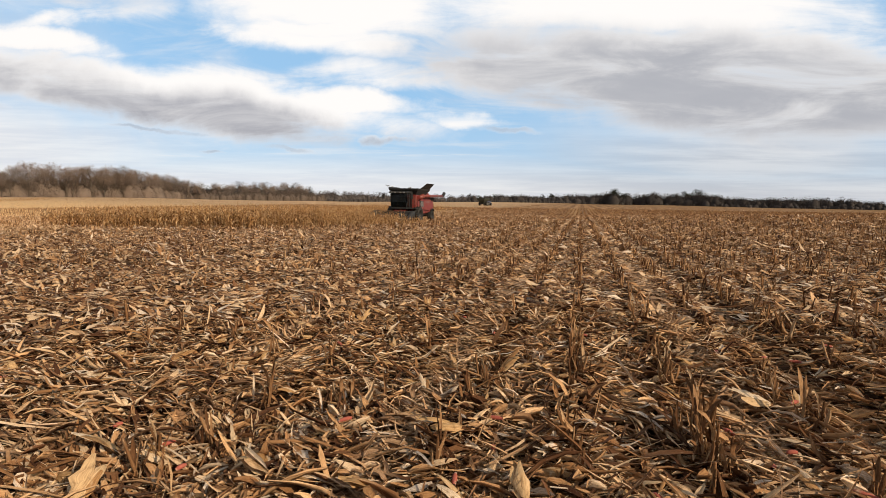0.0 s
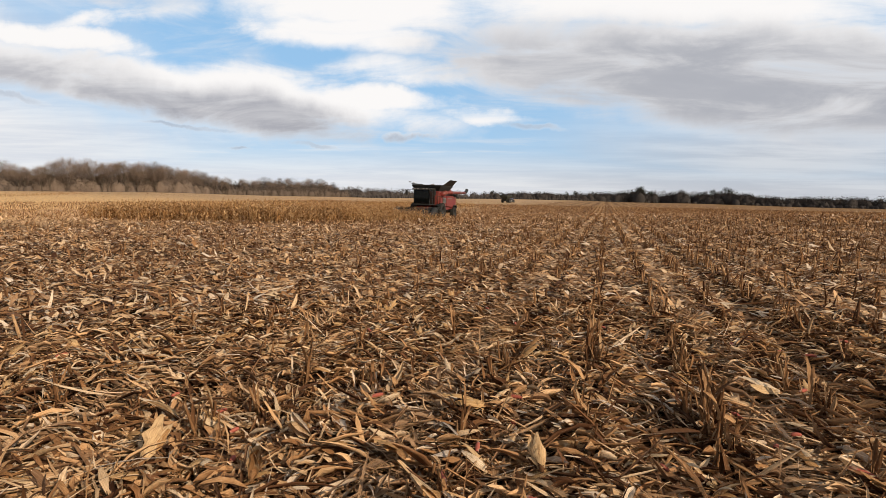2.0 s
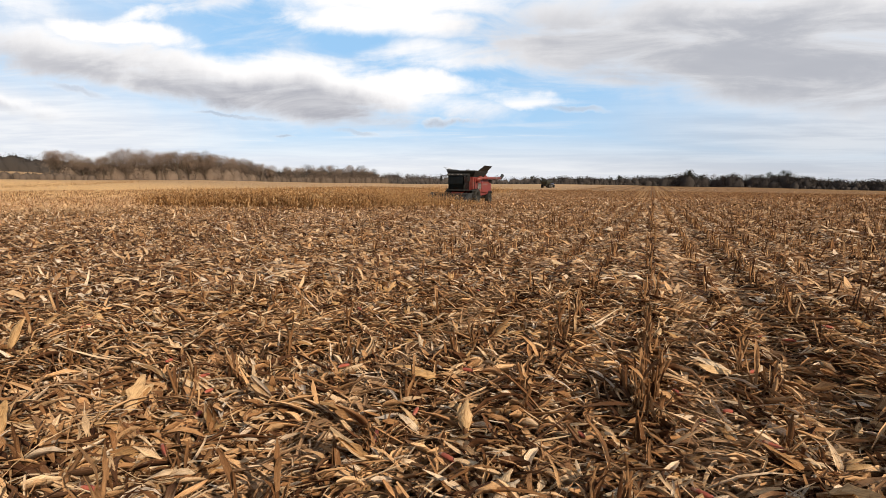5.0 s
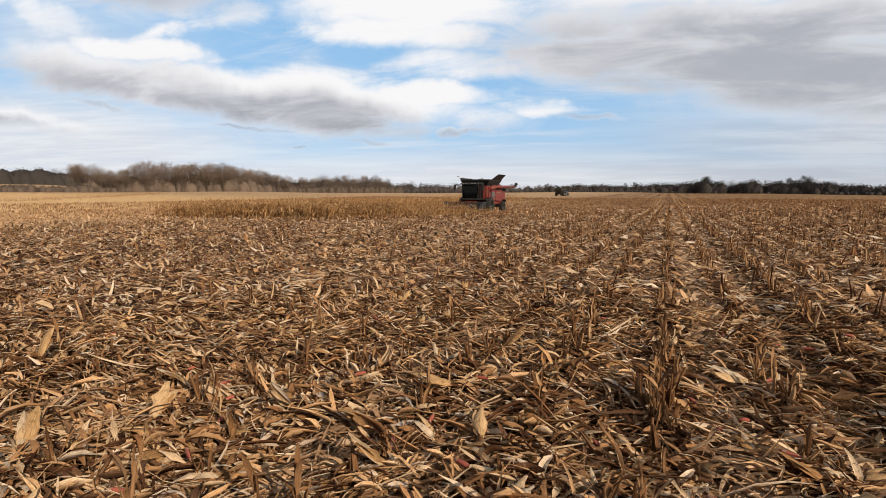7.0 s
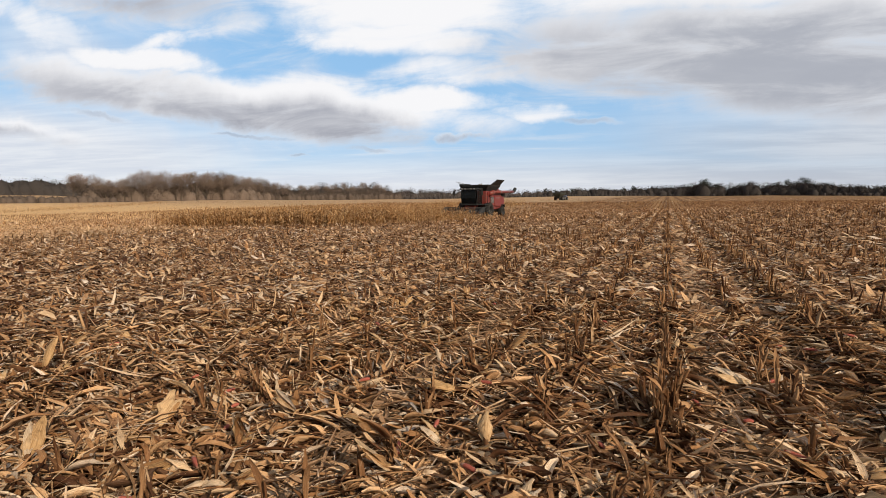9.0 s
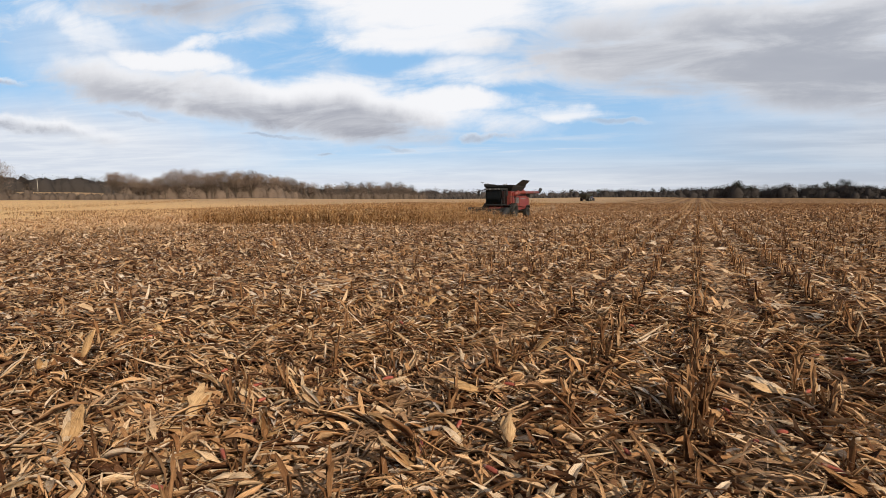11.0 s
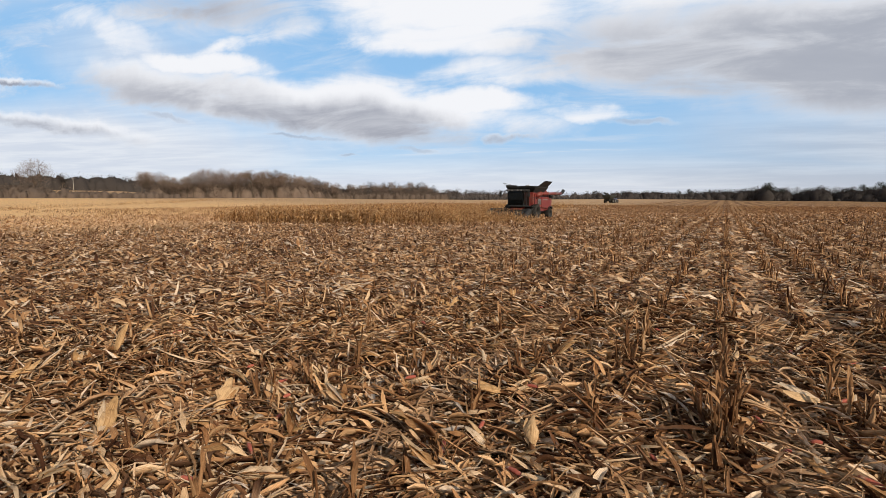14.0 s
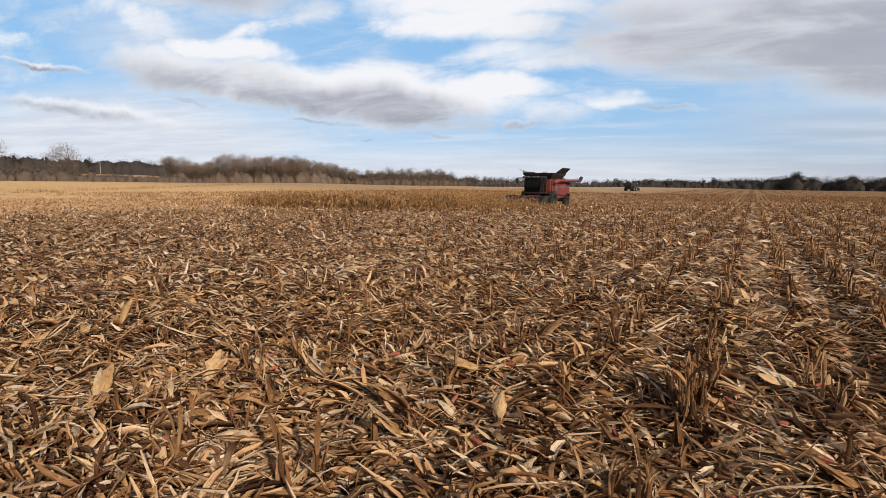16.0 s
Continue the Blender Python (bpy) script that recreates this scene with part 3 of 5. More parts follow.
def stub_far(seed):
    """A plainer cut stalk for the rows farther off."""
    r = np.random.default_rng(seed)
    tall = r.uniform(0.14, 0.36)
    lean = r.normal(0, 0.15, 2)
    zs = np.array([-0.03, tall * 0.5, tall])
    stalk = tube(np.c_[lean[0] * zs, lean[1] * zs, zs], r.uniform(0.011, 0.018) * np.array([1.1, 1.0, 0.8]), 4, False)
    n = r.integers(2, 5)
    length = r.uniform(0.15, 0.32, n)
    yaw = r.uniform(0, 6.28, n)
    pitch = np.where(r.random(n) < 0.2, r.uniform(1.0, 1.5, n), r.uniform(-1.3, -0.3, n))
    off = length * 0.5 * np.abs(np.cos(pitch)) + 0.01
    base = np.c_[np.sin(yaw) * off, np.cos(yaw) * off, 0.5 * length * np.abs(np.sin(pitch)) + r.uniform(0, 0.12, n)]
    return merge(stalk, ribbons(base, yaw, pitch, length, r.uniform(0.008, 0.022, n), r.normal(-0.3, 0.4, n), r.normal(0, 0.4, n), r.normal(0, 0.8, n), 0 * length, 3, 2))


def place_many(groups, which, x, y, z, yaw, scale):
    """Copies of small meshes joined into one: the template number, the place, the turn and the size of each."""
    out = []
    for k, (v, q, u) in enumerate(groups):
        sel = np.nonzero(which == k)[0]
        if not len(sel):
            continue
        c, s = np.cos(yaw[sel])[:, None], np.sin(yaw[sel])[:, None]
        sc = scale[sel][:, None]
        px, py = v[None, :, 0] * sc, v[None, :, 1] * sc
        w = np.stack([px * c - py * s + x[sel][:, None], px * s + py * c + y[sel][:, None], v[None, :, 2] * sc + z[sel][:, None]], -1)
        qq = (np.arange(len(sel))[:, None, None] * len(v) + q[None]).reshape(-1, 4)
        out.append((w.reshape(-1, 3), qq, np.tile(u, (len(sel), 1))))
    return merge(*out)


def stub_sites(y0, y1, x0, x1, spacing, keep):
    xs, ys = [], []
    for k in range(int(math.floor((x0 - FIRST_ROW) / ROW)), int(math.ceil((x1 - FIRST_ROW) / ROW)) + 1):
        m = int((y1 - y0) / spacing)
        y = y0 + (np.arange(m) + rng.uniform(-0.4, 0.4, m)) * spacing
        gap = 0.5 + 0.5 * np.sin(y * 0.8 + k * 2.1) * np.sin(y * 0.31 + k)
        ok = rng.random(m) < keep * (0.45 + 0.75 * gap)
        xs.append(np.full(ok.sum(), FIRST_ROW + ROW * k) + rng.normal(0, 0.045, ok.sum()))
        ys.append(y[ok])
    x, y = np.concatenate(xs), np.concatenate(ys)
    r, a = np.hypot(x, y), np.degrees(np.arctan2(x, y))
    ok = (a > -90) & (a < 50) & (r > 1.7) & ~in_corn(x, y)
    # few stalks stand where the wheels went, to the west of the walk
    ok &= rng.random(len(x)) < np.where((x < -1.7) & (y < 9), 0.33, np.where((x < -4.4) & (y < 30), 0.25, 1.0))
    return x[ok], y[ok]


def build_stubble():
    kinds = [stub_parts(20 + k, t) for k, t in enumerate((0.16, 0.20, 0.23, 0.25, 0.27, 0.29, 0.31, 0.34, 0.21, 0.37))]
    x, y = stub_sites(0.4, 9.0, -9.0, 7.0, 0.19, 0.50)
    near = np.hypot(x, y) < 7.2
    group = "cut stalks along the crop rows"
    models = []
    for stalk, sheath in kinds:
        ob = root("stalk_stub", "cut brown maize stalk with shredded leaf sheaths", "stubble", group)
        part("stalk", fast_mesh("stalk", stalk[0], stalk[1], uv=stalk[2], smooth=True), mat_stub, ob)
        part("leaf_sheath", fast_mesh("leaf_sheath", sheath[0], sheath[1], uv=sheath[2], smooth=True), mat_sheath, ob, "straw-coloured torn leaf sheath")
        models.append(ob)
    # the tall bunch beside the wheel track and its neighbours
    sites = [(0.19, 3.55, 7), (0.21, 3.66, 9), (0.18, 3.38, 5), (0.20, 3.42, 7), (0.27, 3.55, 9), (0.14, 3.62, 6), (0.22, 3.75, 9), (0.30, 3.30, 5), (0.25, 3.90, 6),
             (0.07, 2.25, 6), (0.14, 2.32, 5), (0.02, 2.20, 4), (0.24, 4.7, 5), (0.2, 4.85, 6), (0.93, 4.75, 6), (0.98, 4.95, 5),
             (0.88, 4.4, 4), (0.95, 4.1, 7), (1.02, 4.0, 5), (-2.35, 3.70, 5), (-2.28, 3.78, 3), (-2.40, 3.62, 2), (-1.3, 3.9, 6), (-1.25, 4.0, 4),
             (-0.55, 3.2, 5), (-0.5, 3.05, 3), (-1.32, 3.05, 4), (-3.68, 3.94, 3), (-0.52, 4.6, 6), (-0.58, 4.75, 7)]
    x0, y0 = x[near], y[near]
    pick = rng.integers(0, len(models), len(x0))
    for k in range(min(len(x0), 190)):
        if (x0[k] + 0.0) ** 2 + y0[k] ** 2 < 2.6:
            continue
        sites.append((x0[k], y0[k], int(pick[k])))
    used = set()
    for sx, sy, k in sites:
        z = float(ground_z(sx, sy) + bumps(sx, sy))
        m = pose(sx, sy, z, 0, 0, rng.uniform(0, 360))
        if k in used:
            copy_thing(models[k], m)
        else:
            used.add(k)
            models[k].matrix_world = m
    for k, ob in enumerate(models):
        if k not in used:
            ob.matrix_world = pose(-0.55, 6 + k, float(ground_z(-0.55, 6 + k)))
    # the rest of the rows
    full = [stub_far(120 + k) for k in range(12)]
    x1, y1 = x[~near], y[~near]
    x2, y2 = stub_sites(9.0, 34.0, -36, 32, 0.17, 0.70)
    xs, ys = np.r_[x1, x2], np.r_[y1, y2]
    g = place_many(full, rng.integers(0, len(full), len(xs)), xs, ys, ground_z(xs, ys), rng.uniform(0, 6.28, len(xs)), rng.uniform(0.8, 1.25, len(xs)))
    thing("stubble_rows", fast_mesh("stubble_rows", g[0], g[1], uv=g[2]), mat_stubble, "rows of cut brown maize stalks in the field", "stubble", kind="stuff")
    light = []
    for k in range(5):
        r = np.random.default_rng(60 + k)
        m = 5
        h = r.uniform(0.18, 0.40, m)
        pitch = r.uniform(1.0, 1.57, m)
        base = np.c_[r.normal(0, 0.05, m), np.linspace(-0.35, 0.35, m) + r.normal(0, 0.05, m), h * 0.45]
        light.append(ribbons(base, r.uniform(0, 6.28, m), pitch, h, r.uniform(0.03, 0.06, m), r.normal(0, 0.3, m), r.normal(0, 0.3, m), r.normal(0, 1, m), 0 * h, 3, 2))
    x3, y3 = stub_sites(34.0, 150.0, -95, 75, 0.75, 0.8)
    x4, y4 = stub_sites(2.0, 34.0, -110, -36, 0.85, 0.55)
    xs, ys = np.r_[x3, x4], np.r_[y3, y4]
    g = place_many(light, rng.integers(0, 5, len(xs)), xs, ys, ground_z(xs, ys), np.zeros(len(xs)), rng.uniform(0.8, 1.2, len(xs)))
    thing("stubble_rows", fast_mesh("stubble_rows", g[0], g[1], uv=g[2]), mat_stubble, "far rows of cut brown maize stalks", "stubble", kind="stuff")


build_stubble()


# ---------------------------------------------------------------- standing maize


def maize(seed, leaves, sides, stations):
    """One dead maize plant: stalk, drooping leaves, hanging ear, tassel."""
    r = np.random.default_rng(seed)
    tall = r.uniform(1.35, 1.75)
    lean = r.normal(0, 0.05, 2)
    zs = np.array([-0.05, 0.4, 0.8, 1.2, tall])
    pts = np.c_[lean[0] * zs, lean[1] * zs, zs]
    out = [tube(pts, [0.016, 0.014, 0.012, 0.008, 0.004], sides, False)]
    n = leaves
    start = np.linspace(0.35, tall - 0.25, n) + r.normal(0, 0.06, n)
    yaw = (np.arange(n) % 2) * np.pi + r.normal(0, 0.6, n) + r.uniform(0, 6.28)
    length = r.uniform(0.35, 0.7, n)
    pitch = np.radians(r.uniform(-70, 15, n))
    off = length * 0.42 * np.cos(pitch)
    base = np.c_[lean[0] * start + np.sin(yaw) * off, lean[1] * start + np.cos(yaw) * off, start + np.sin(pitch) * length * 0.42]
    out.append(ribbons(base, yaw, pitch, length, r.uniform(0.04, 0.075, n), r.uniform(-2.0, -0.7, n), r.normal(0, 0.5, n), r.normal(0, 1.2, n), 0 * length, stations, 2))
    e = 2 if r.random() < 0.6 else 1
    ez = r.uniform(0.75, 1.1, e)
    ey = r.uniform(0, 6.28, e)
    out.append(ribbons(np.c_[np.sin(ey) * 0.05, np.cos(ey) * 0.05, ez * 0.85], ey, np.full(e, -1.2), np.full(e, 0.24), np.full(e, 0.065), np.zeros(e), np.zeros(e), np.zeros(e), np.full(e, 0.8), 4, 3))
    k = 3
    out.append(ribbons(np.c_[np.full((k, 2), lean * tall), np.full(k, tall + 0.08)], r.uniform(0, 6.28, k), r.uniform(0.9, 1.5, k), np.full(k, 0.26), np.full(k, 0.016), r.normal(0, 0.5, k), 0 * np.ones(k), np.zeros(k), np.zeros(k), 3, 2))
    return merge(*out)


def build_maize():
    rich = [maize(200 + k, 8, 3, 4) for k in range(8)]
    poor = [maize(300 + k, 5, 3, 3) for k in range(6)]
    xs, ys = [], []
    xr, yr = [], []
    k0, k1 = int(-49.5 / ROW), int(-15.6 / ROW) - 1
    for k in range(k0, k1 + 1):
        row = FIRST_ROW + ROW * k
        start = 32.0 + 0.5 * math.sin(k * 1.9) + rng.uniform(0, 0.5) + max(0.0, (row + 25.0)) * 0.9
        end = 46.6 if row > -23.4 else 62.0 if row > -30 else 110.0
        y = np.arange(start, min(end, 42.0 if row < -23.4 else 50), 0.17)
        y = y + rng.normal(0, 0.04, len(y))
        keep = rng.random(len(y)) < 0.93
        xs.append(np.full(keep.sum(), row) + rng.normal(0, 0.04, keep.sum()))
        ys.append(y[keep])
        if row < -23.4:
            y = np.arange(42.0, end, 0.85 if row < -24 else 0.3)
            xr.append(np.full(len(y), row) + rng.normal(0, 0.05, len(y)))
            yr.append(y + rng.normal(0, 0.1, len(y)))
    for models, px, py, label in ((rich, xs, ys, "dead standing maize at the edge of the uncut block"), (poor, xr, yr, "dead standing maize of the uncut block")):
        x, y = np.concatenate(px), np.concatenate(py)
        g = place_many(models, rng.integers(0, len(models), len(x)), x, y, ground_z(x, y), rng.uniform(0, 6.28, len(x)), rng.uniform(0.86, 1.12, len(x)) * np.where(x > -18, 0.42, np.where(x > -21.5, 0.7, np.where(x > -25, 0.88, 1.0))))
        thing("standing_maize", fast_mesh("standing_maize", g[0], g[1], uv=g[2]), mat_corn, label, "maize", kind="stuff")


build_maize()


def build_ragged_strips():
    """Thin lines of taller, ragged stalks: one across the western field, one beside the combine's last pass."""
    poor = [maize(330 + k, 4, 3, 3) for k in range(6)]
    f = rng.random(900)
    x = -98 - 57 * f + rng.normal(0, 1.0, 900)
    y = 26 + 79 * f + rng.normal(0, 1.0, 900)
    g = place_many(poor, rng.integers(0, 6, 900), x, y, ground_z(x, y), rng.uniform(0, 6.28, 900), rng.uniform(0.25, 0.6, 900))
    thing("ragged_maize", fast_mesh("ragged_maize", g[0], g[1], uv=g[2]), mat_corn, "low ragged strip of broken maize across the cut field", "maize", kind="stuff")
    y = rng.uniform(64, 250, 900)
    x = -21.2 + rng.integers(0, 3, 900) * ROW + rng.normal(0, 0.1, 900)
    g = place_many(poor, rng.integers(0, 6, 900), x, y, ground_z(x, y), rng.uniform(0, 6.28, 900), rng.uniform(0.2, 0.42, 900))
    thing("ragged_maize", fast_mesh("ragged_maize", g[0], g[1], uv=g[2]), mat_stubble, "dark line of tall stubble beside the last pass", "stubble", kind="stuff")


build_ragged_strips()

# ---------------------------------------------------------------- trees and brush round the field


def tree_parts(seed, tall, spread, twigs, upright=0.55, thick=1.0):
    """A bare tree: trunk with limbs as tubes, crown of fine twigs as slender blades."""
    r = np.random.default_rng(seed)
    wood = []

    def grow(p, d, length, rad, level):
        k = 4 if level < 2 else 2
        pts = [p]
        for _ in range(k):
            d = d + r.normal(0, 0.10, 3) + np.array([0, 0, 0.05])
            d = d / np.linalg.norm(d)
            pts.append(pts[-1] + d * length / k)
        pts = np.array(pts)
        wood.append(tube(pts, np.linspace(rad, rad * 0.55, k + 1), 5 if level == 0 else 3, False))
        if level >= 3:
            return
        for _ in range(4 if level == 0 else 3):
            f = r.uniform(0.45, 1.0)
            q = pts[min(int(f * k), k - 1)] + (pts[min(int(f * k) + 1, k)] - pts[min(int(f * k), k - 1)]) * (f * k - int(f * k))
            side = r.normal(0, 1, 3)
            side[2] *= 0.4
            nd = d * upright + side / np.linalg.norm(side) * spread
            grow(q, nd / np.linalg.norm(nd), length * r.uniform(0.55, 0.8), rad * 0.5, level + 1)
        if level < 2:
            grow(pts[-1], d, length * 0.7, rad * 0.55, level + 1)
    grow(np.array([0, 0, -0.3]), np.array([r.normal(0, 0.05), r.normal(0, 0.05), 1.0]), tall * 0.34, tall * 0.022, 0)
    wood = merge(*wood)
    k = tall * 0.9 / wood[0][:, 2].max()
    wood = (wood[0] * k * np.array([0.62, 0.62, 1.0]), wood[1], wood[2])
    # the crown: a lumpy dome of fine twigs that point outward
    n = twigs
    lobes = r.integers(6, 10)
    a = r.uniform(0, 2 * np.pi, lobes)
    lobe = np.c_[np.sin(a) * tall * 0.20 * spread, np.cos(a) * tall * 0.20 * spread, tall * r.uniform(0.42, 0.74, lobes)]
    lobe[0] = (0, 0, tall * 0.76)
    size = tall * r.uniform(0.15, 0.23, lobes)
    which = r.integers(0, lobes, n)
    out = r.normal(0, 1, (n, 3))
    out[:, 2] += 0.25
    out /= np.linalg.norm(out, axis=1)[:, None]
    base = lobe[which] + out * (size[which] * r.random(n) ** 0.45)[:, None] * np.array([1.0, 1.0, 1.05])
    way = out + r.normal(0, 0.45, (n, 3)) + np.array([0, 0, 0.3])
    way /= np.linalg.norm(way, axis=1)[:, None]
    ln = r.uniform(0.04, 0.10, n) * tall
    crown = ribbons(base, np.arctan2(way[:, 0], way[:, 1]), np.arcsin(way[:, 2]), ln, r.uniform(0.004, 0.0085, n) * tall * thick,
                    r.normal(0, 0.5, n), r.normal(0, 0.5, n), r.normal(0, 1.5, n), np.zeros(n), 2, 2)
    v = crown[0]
    v[:, 2] *= tall / v[:, 2].max()
    return wood, (v, crown[1], crown[2])


def brush_mesh(name, xs, ys, tall, count, seed, thin=0.2, core=(0.5, 0.78)):
    """Rounded bare shrubs of uneven height along a line, all of thin twigs."""
    r = np.random.default_rng(seed)
    shrubs = max(8, int(len(xs) * 2.2))
    i = r.integers(0, len(xs), shrubs)
    high = np.broadcast_to(tall, len(xs))[i] * np.clip(r.normal(0.8, 0.15, shrubs), 0.45, 1.08)
    wide = high * r.uniform(0.42, 0.75, shrubs)
    cx, cy = xs[i] + r.normal(0, 2.5, shrubs), ys[i] + r.normal(0, 2.5, shrubs)
    k = r.choice(shrubs, count, p=high * wide / (high * wide).sum())
    yaw = r.uniform(0, 6.28, count)
    up = np.arcsin(r.uniform(0.0, 1.0, count) ** 1.2)
    f = 0.62 + 0.42 * r.random(count)
    x = cx[k] + np.sin(yaw) * np.cos(up) * f * wide[k]
    y = cy[k] + np.cos(yaw) * np.cos(up) * f * wide[k]
    h = (0.03 + 0.97 * np.sin(up)) * f * high[k] * 0.92
    L = r.uniform(0.03, 0.075, count) * np.minimum(high[k], 8.5)
    p = np.c_[x, y, ground_z(x, y) + np.maximum(h, 0.3 * L)]
    u = r.normal(0, 1, (count, 3))
    u[:, 2] += 0.2
    u /= np.linalg.norm(u, axis=1)[:, None]
    w = np.cross(u, r.normal(0, 1, (count, 3)))
    w /= np.linalg.norm(w, axis=1)[:, None]
    u, w = u * L[:, None] * 0.5, w * (L * thin * r.uniform(0.6, 1.2, count))[:, None]
    v = np.stack([p - u, p + w, p + u, p - w], 1).reshape(-1, 3)
    q = np.arange(4 * count).reshape(-1, 4)
    # the dense inside of each shrub: an uneven mound of tangled wood
    n, m = 9, 4
    a, e = np.meshgrid(np.linspace(0, 2 * np.pi, n, endpoint=False), np.linspace(0, 1.45, m), indexing="ij")
    f = r.uniform(*core, (shrubs, n, m))
    px = cx[:, None, None] + np.sin(a) * np.cos(e) * f * wide[:, None, None]
    py = cy[:, None, None] + np.cos(a) * np.cos(e) * f * wide[:, None, None]
    pz = np.where(e < 0.01, -0.3, np.sin(e) * f * high[:, None, None] * 0.88) + ground_z(px, py)
    i, j = np.meshgrid(np.arange(n), np.arange(m - 1), indexing="ij")
    face = np.stack([i * m + j, (i + 1) % n * m + j, (i + 1) % n * m + j + 1, i * m + j + 1], -1).reshape(-1, 4)
    face = (len(v) + np.arange(shrubs)[:, None, None] * n * m + face).reshape(-1, 4)
    v = np.vstack([v, np.stack([px, py, pz], -1).reshape(-1, 3)])
    return fast_mesh(name, v, np.vstack([q, face]), uv=np.zeros((len(v), 2)) + 0.5)


def along(a0, a1, extra, step=2.0):
    """Points a little beyond the field's edge between two bearings."""
    a = np.arange(a0, a1, 0.15)
    d = np.interp(a, BEARING, EDGE) + extra
    return d * np.sin(np.radians(a)), d * np.cos(np.radians(a))


# how high the trees' tops rise over the field's edge, in degrees
TOP_AT = [-100, -74, -65, -63, -60.5, -58, -54, -50.5, -48, -46, -44, -41, -39.5, -36, -33.7, -31.5, -16.5, -3, 2.3, 3.8, 5, 6.2, 7.5, 9.2, 11.7, 13.5, 15, 18.5, 23, 26, 40]
TOP = [1.6, 1.7, 1.8, 2.45, 2.2, 2.75, 2.75, 2.75, 2.4, 2.1, 1.7, 1.6, 1.85, 1.8, 1.9, 1.35, 0.90, 0.98, 1.45, 1.65, 1.25, 1.1, 1.55, 1.35, 1.6, 1.3, 0.95, 1.02, 1.05, 0.75, 0.7]


def top_of(bearing, extra):
    """The height that a tree needs to reach the skyline at a bearing."""
    return 1.2 * (np.interp(bearing, BEARING, EDGE) + extra) * np.tan(np.radians(np.interp(bearing, TOP_AT, TOP)))


def build_woods():
    kinds = {}
    for k in range(6):
        kinds["brown", k] = (*tree_parts(400 + k, 13, 0.9, 2200, 0.75), mat_bark, mat_twig)
        kinds["dark", k] = (*tree_parts(500 + k, 11, 1.0, 2000, 0.6), mat_bark, mat_dark_twig)
    for k in range(3):
        kinds["evergreen", k] = (*tree_parts(600 + k, 10, 1.2, 3200, 0.35, 1.8), mat_bark, mat_evergreen)
    first = {}
    labels = {"brown": "bare brown deciduous tree at the field's edge", "dark": "dark bare tree in the far hedge", "evergreen": "dark dense-crowned tree in the far hedge"}

    def plant(kind, bearing, extra, tall, k, broad=1.0):
        d = np.interp(bearing, BEARING, EDGE) + extra
        x, y = d * math.sin(radians(bearing)), d * math.cos(radians(bearing))
        base = 10 if kind == "evergreen" else 13 if kind == "brown" else 11
        s = tall / base
        m = pose(x, y, float(ground_z(x, y)), 0, 0, rng.uniform(0, 360))
        key = (kind, k)
        if key not in first:
            wood, crown, bark_mat, twig_mat = kinds[key]
            ob = root("tree", labels[kind], "tree", "trees round the field")
            part("trunk", fast_mesh("trunk", wood[0], wood[1], uv=wood[2], smooth=True), bark_mat, ob)
            part("crown", fast_mesh("crown", crown[0], crown[1], uv=crown[2]), twig_mat, ob)
            first[key] = ob
            ob.matrix_world = m
        else:
            ob = copy_thing(first[key], m)
        ob.scale = (s * broad, s * broad, s)

    # brown wood to the west, falling away towards the north
    for b in np.r_[np.arange(-63.5, -46, 0.40), np.arange(-46, -31, 0.75)]:
        b, extra = b + rng.normal(0, 0.25), rng.uniform(2, 22)
        plant("brown", b, extra, top_of(b, extra) * rng.uniform(0.72, 1.04), int(rng.integers(0, 6)))
    for b in np.r_[np.arange(-51, -31, 0.8), np.arange(-31, -14, 1.3)]:
        b, extra = b + rng.normal(0, 0.3), rng.uniform(24, 50)
        plant("dark", b, extra, top_of(b, extra) * rng.uniform(0.75, 1.04), int(rng.integers(0, 6)))
    for b in np.arange(-14, 30, 0.9):
        b, extra = b + rng.normal(0, 0.3), rng.uniform(20, 36)
        kind = "evergreen" if rng.random() < 0.33 else "dark"
        plant(kind, b, extra, top_of(b, extra) * rng.uniform(0.7, 1.05), int(rng.integers(0, 3)))
    plant("evergreen", 3.6, 8, 13.6, 0)
    plant("evergreen", 4.4, 10, 11.5, 1)
    plant("brown", -71.6, 110, 22.5, 2, 1.35)
    plant("brown", -76.8, 90, 22.0, 4, 1.2)
    for b in np.arange(-92, -62, 1.3):
        plant("dark", b + rng.normal(0, 0.3), rng.uniform(310, 380), rng.uniform(14, 19), int(rng.integers(0, 6)))
    for b in np.arange(-100, -82, 1.2):
        plant("brown", b, rng.uniform(4, 24), rng.uniform(8, 13), int(rng.integers(0, 6)))

    def brush(name, a0, a1, extra, share, count, mat, label, seed, thin=0.25):
        x, y = along(a0, a1, extra)
        tall = share if share > 2 else share * top_of(np.degrees(np.arctan2(x, y)), extra)
        thing(name, brush_mesh(name, x, y, tall, count, seed, thin, (0.58, 0.86) if mat == mat_dark_brush else (0.5, 0.78)), mat, label, "brush", kind="stuff")
    brush("brush", -62, -46, 14, 0.72, 60000, mat_brush, "brown bare brush below the wood", 1, 0.5)
    brush("brush", -47, -31, 12, 0.58, 56000, mat_grey_brush, "grey-brown thicket under the wood", 7, 0.5)
    brush("brush", -52, -29, 42, 0.88, 56000, mat_dark_brush, "dark bare hedge along the field", 2, 0.6)
    brush("brush", -31, -12, 24, 0.85, 48000, mat_far_brush, "grey bare hedge along the field", 3, 0.6)
    brush("brush", -13, 2, 14, 0.9, 48000, mat_dark_brush, "dark bare hedge along the field", 10, 0.7)
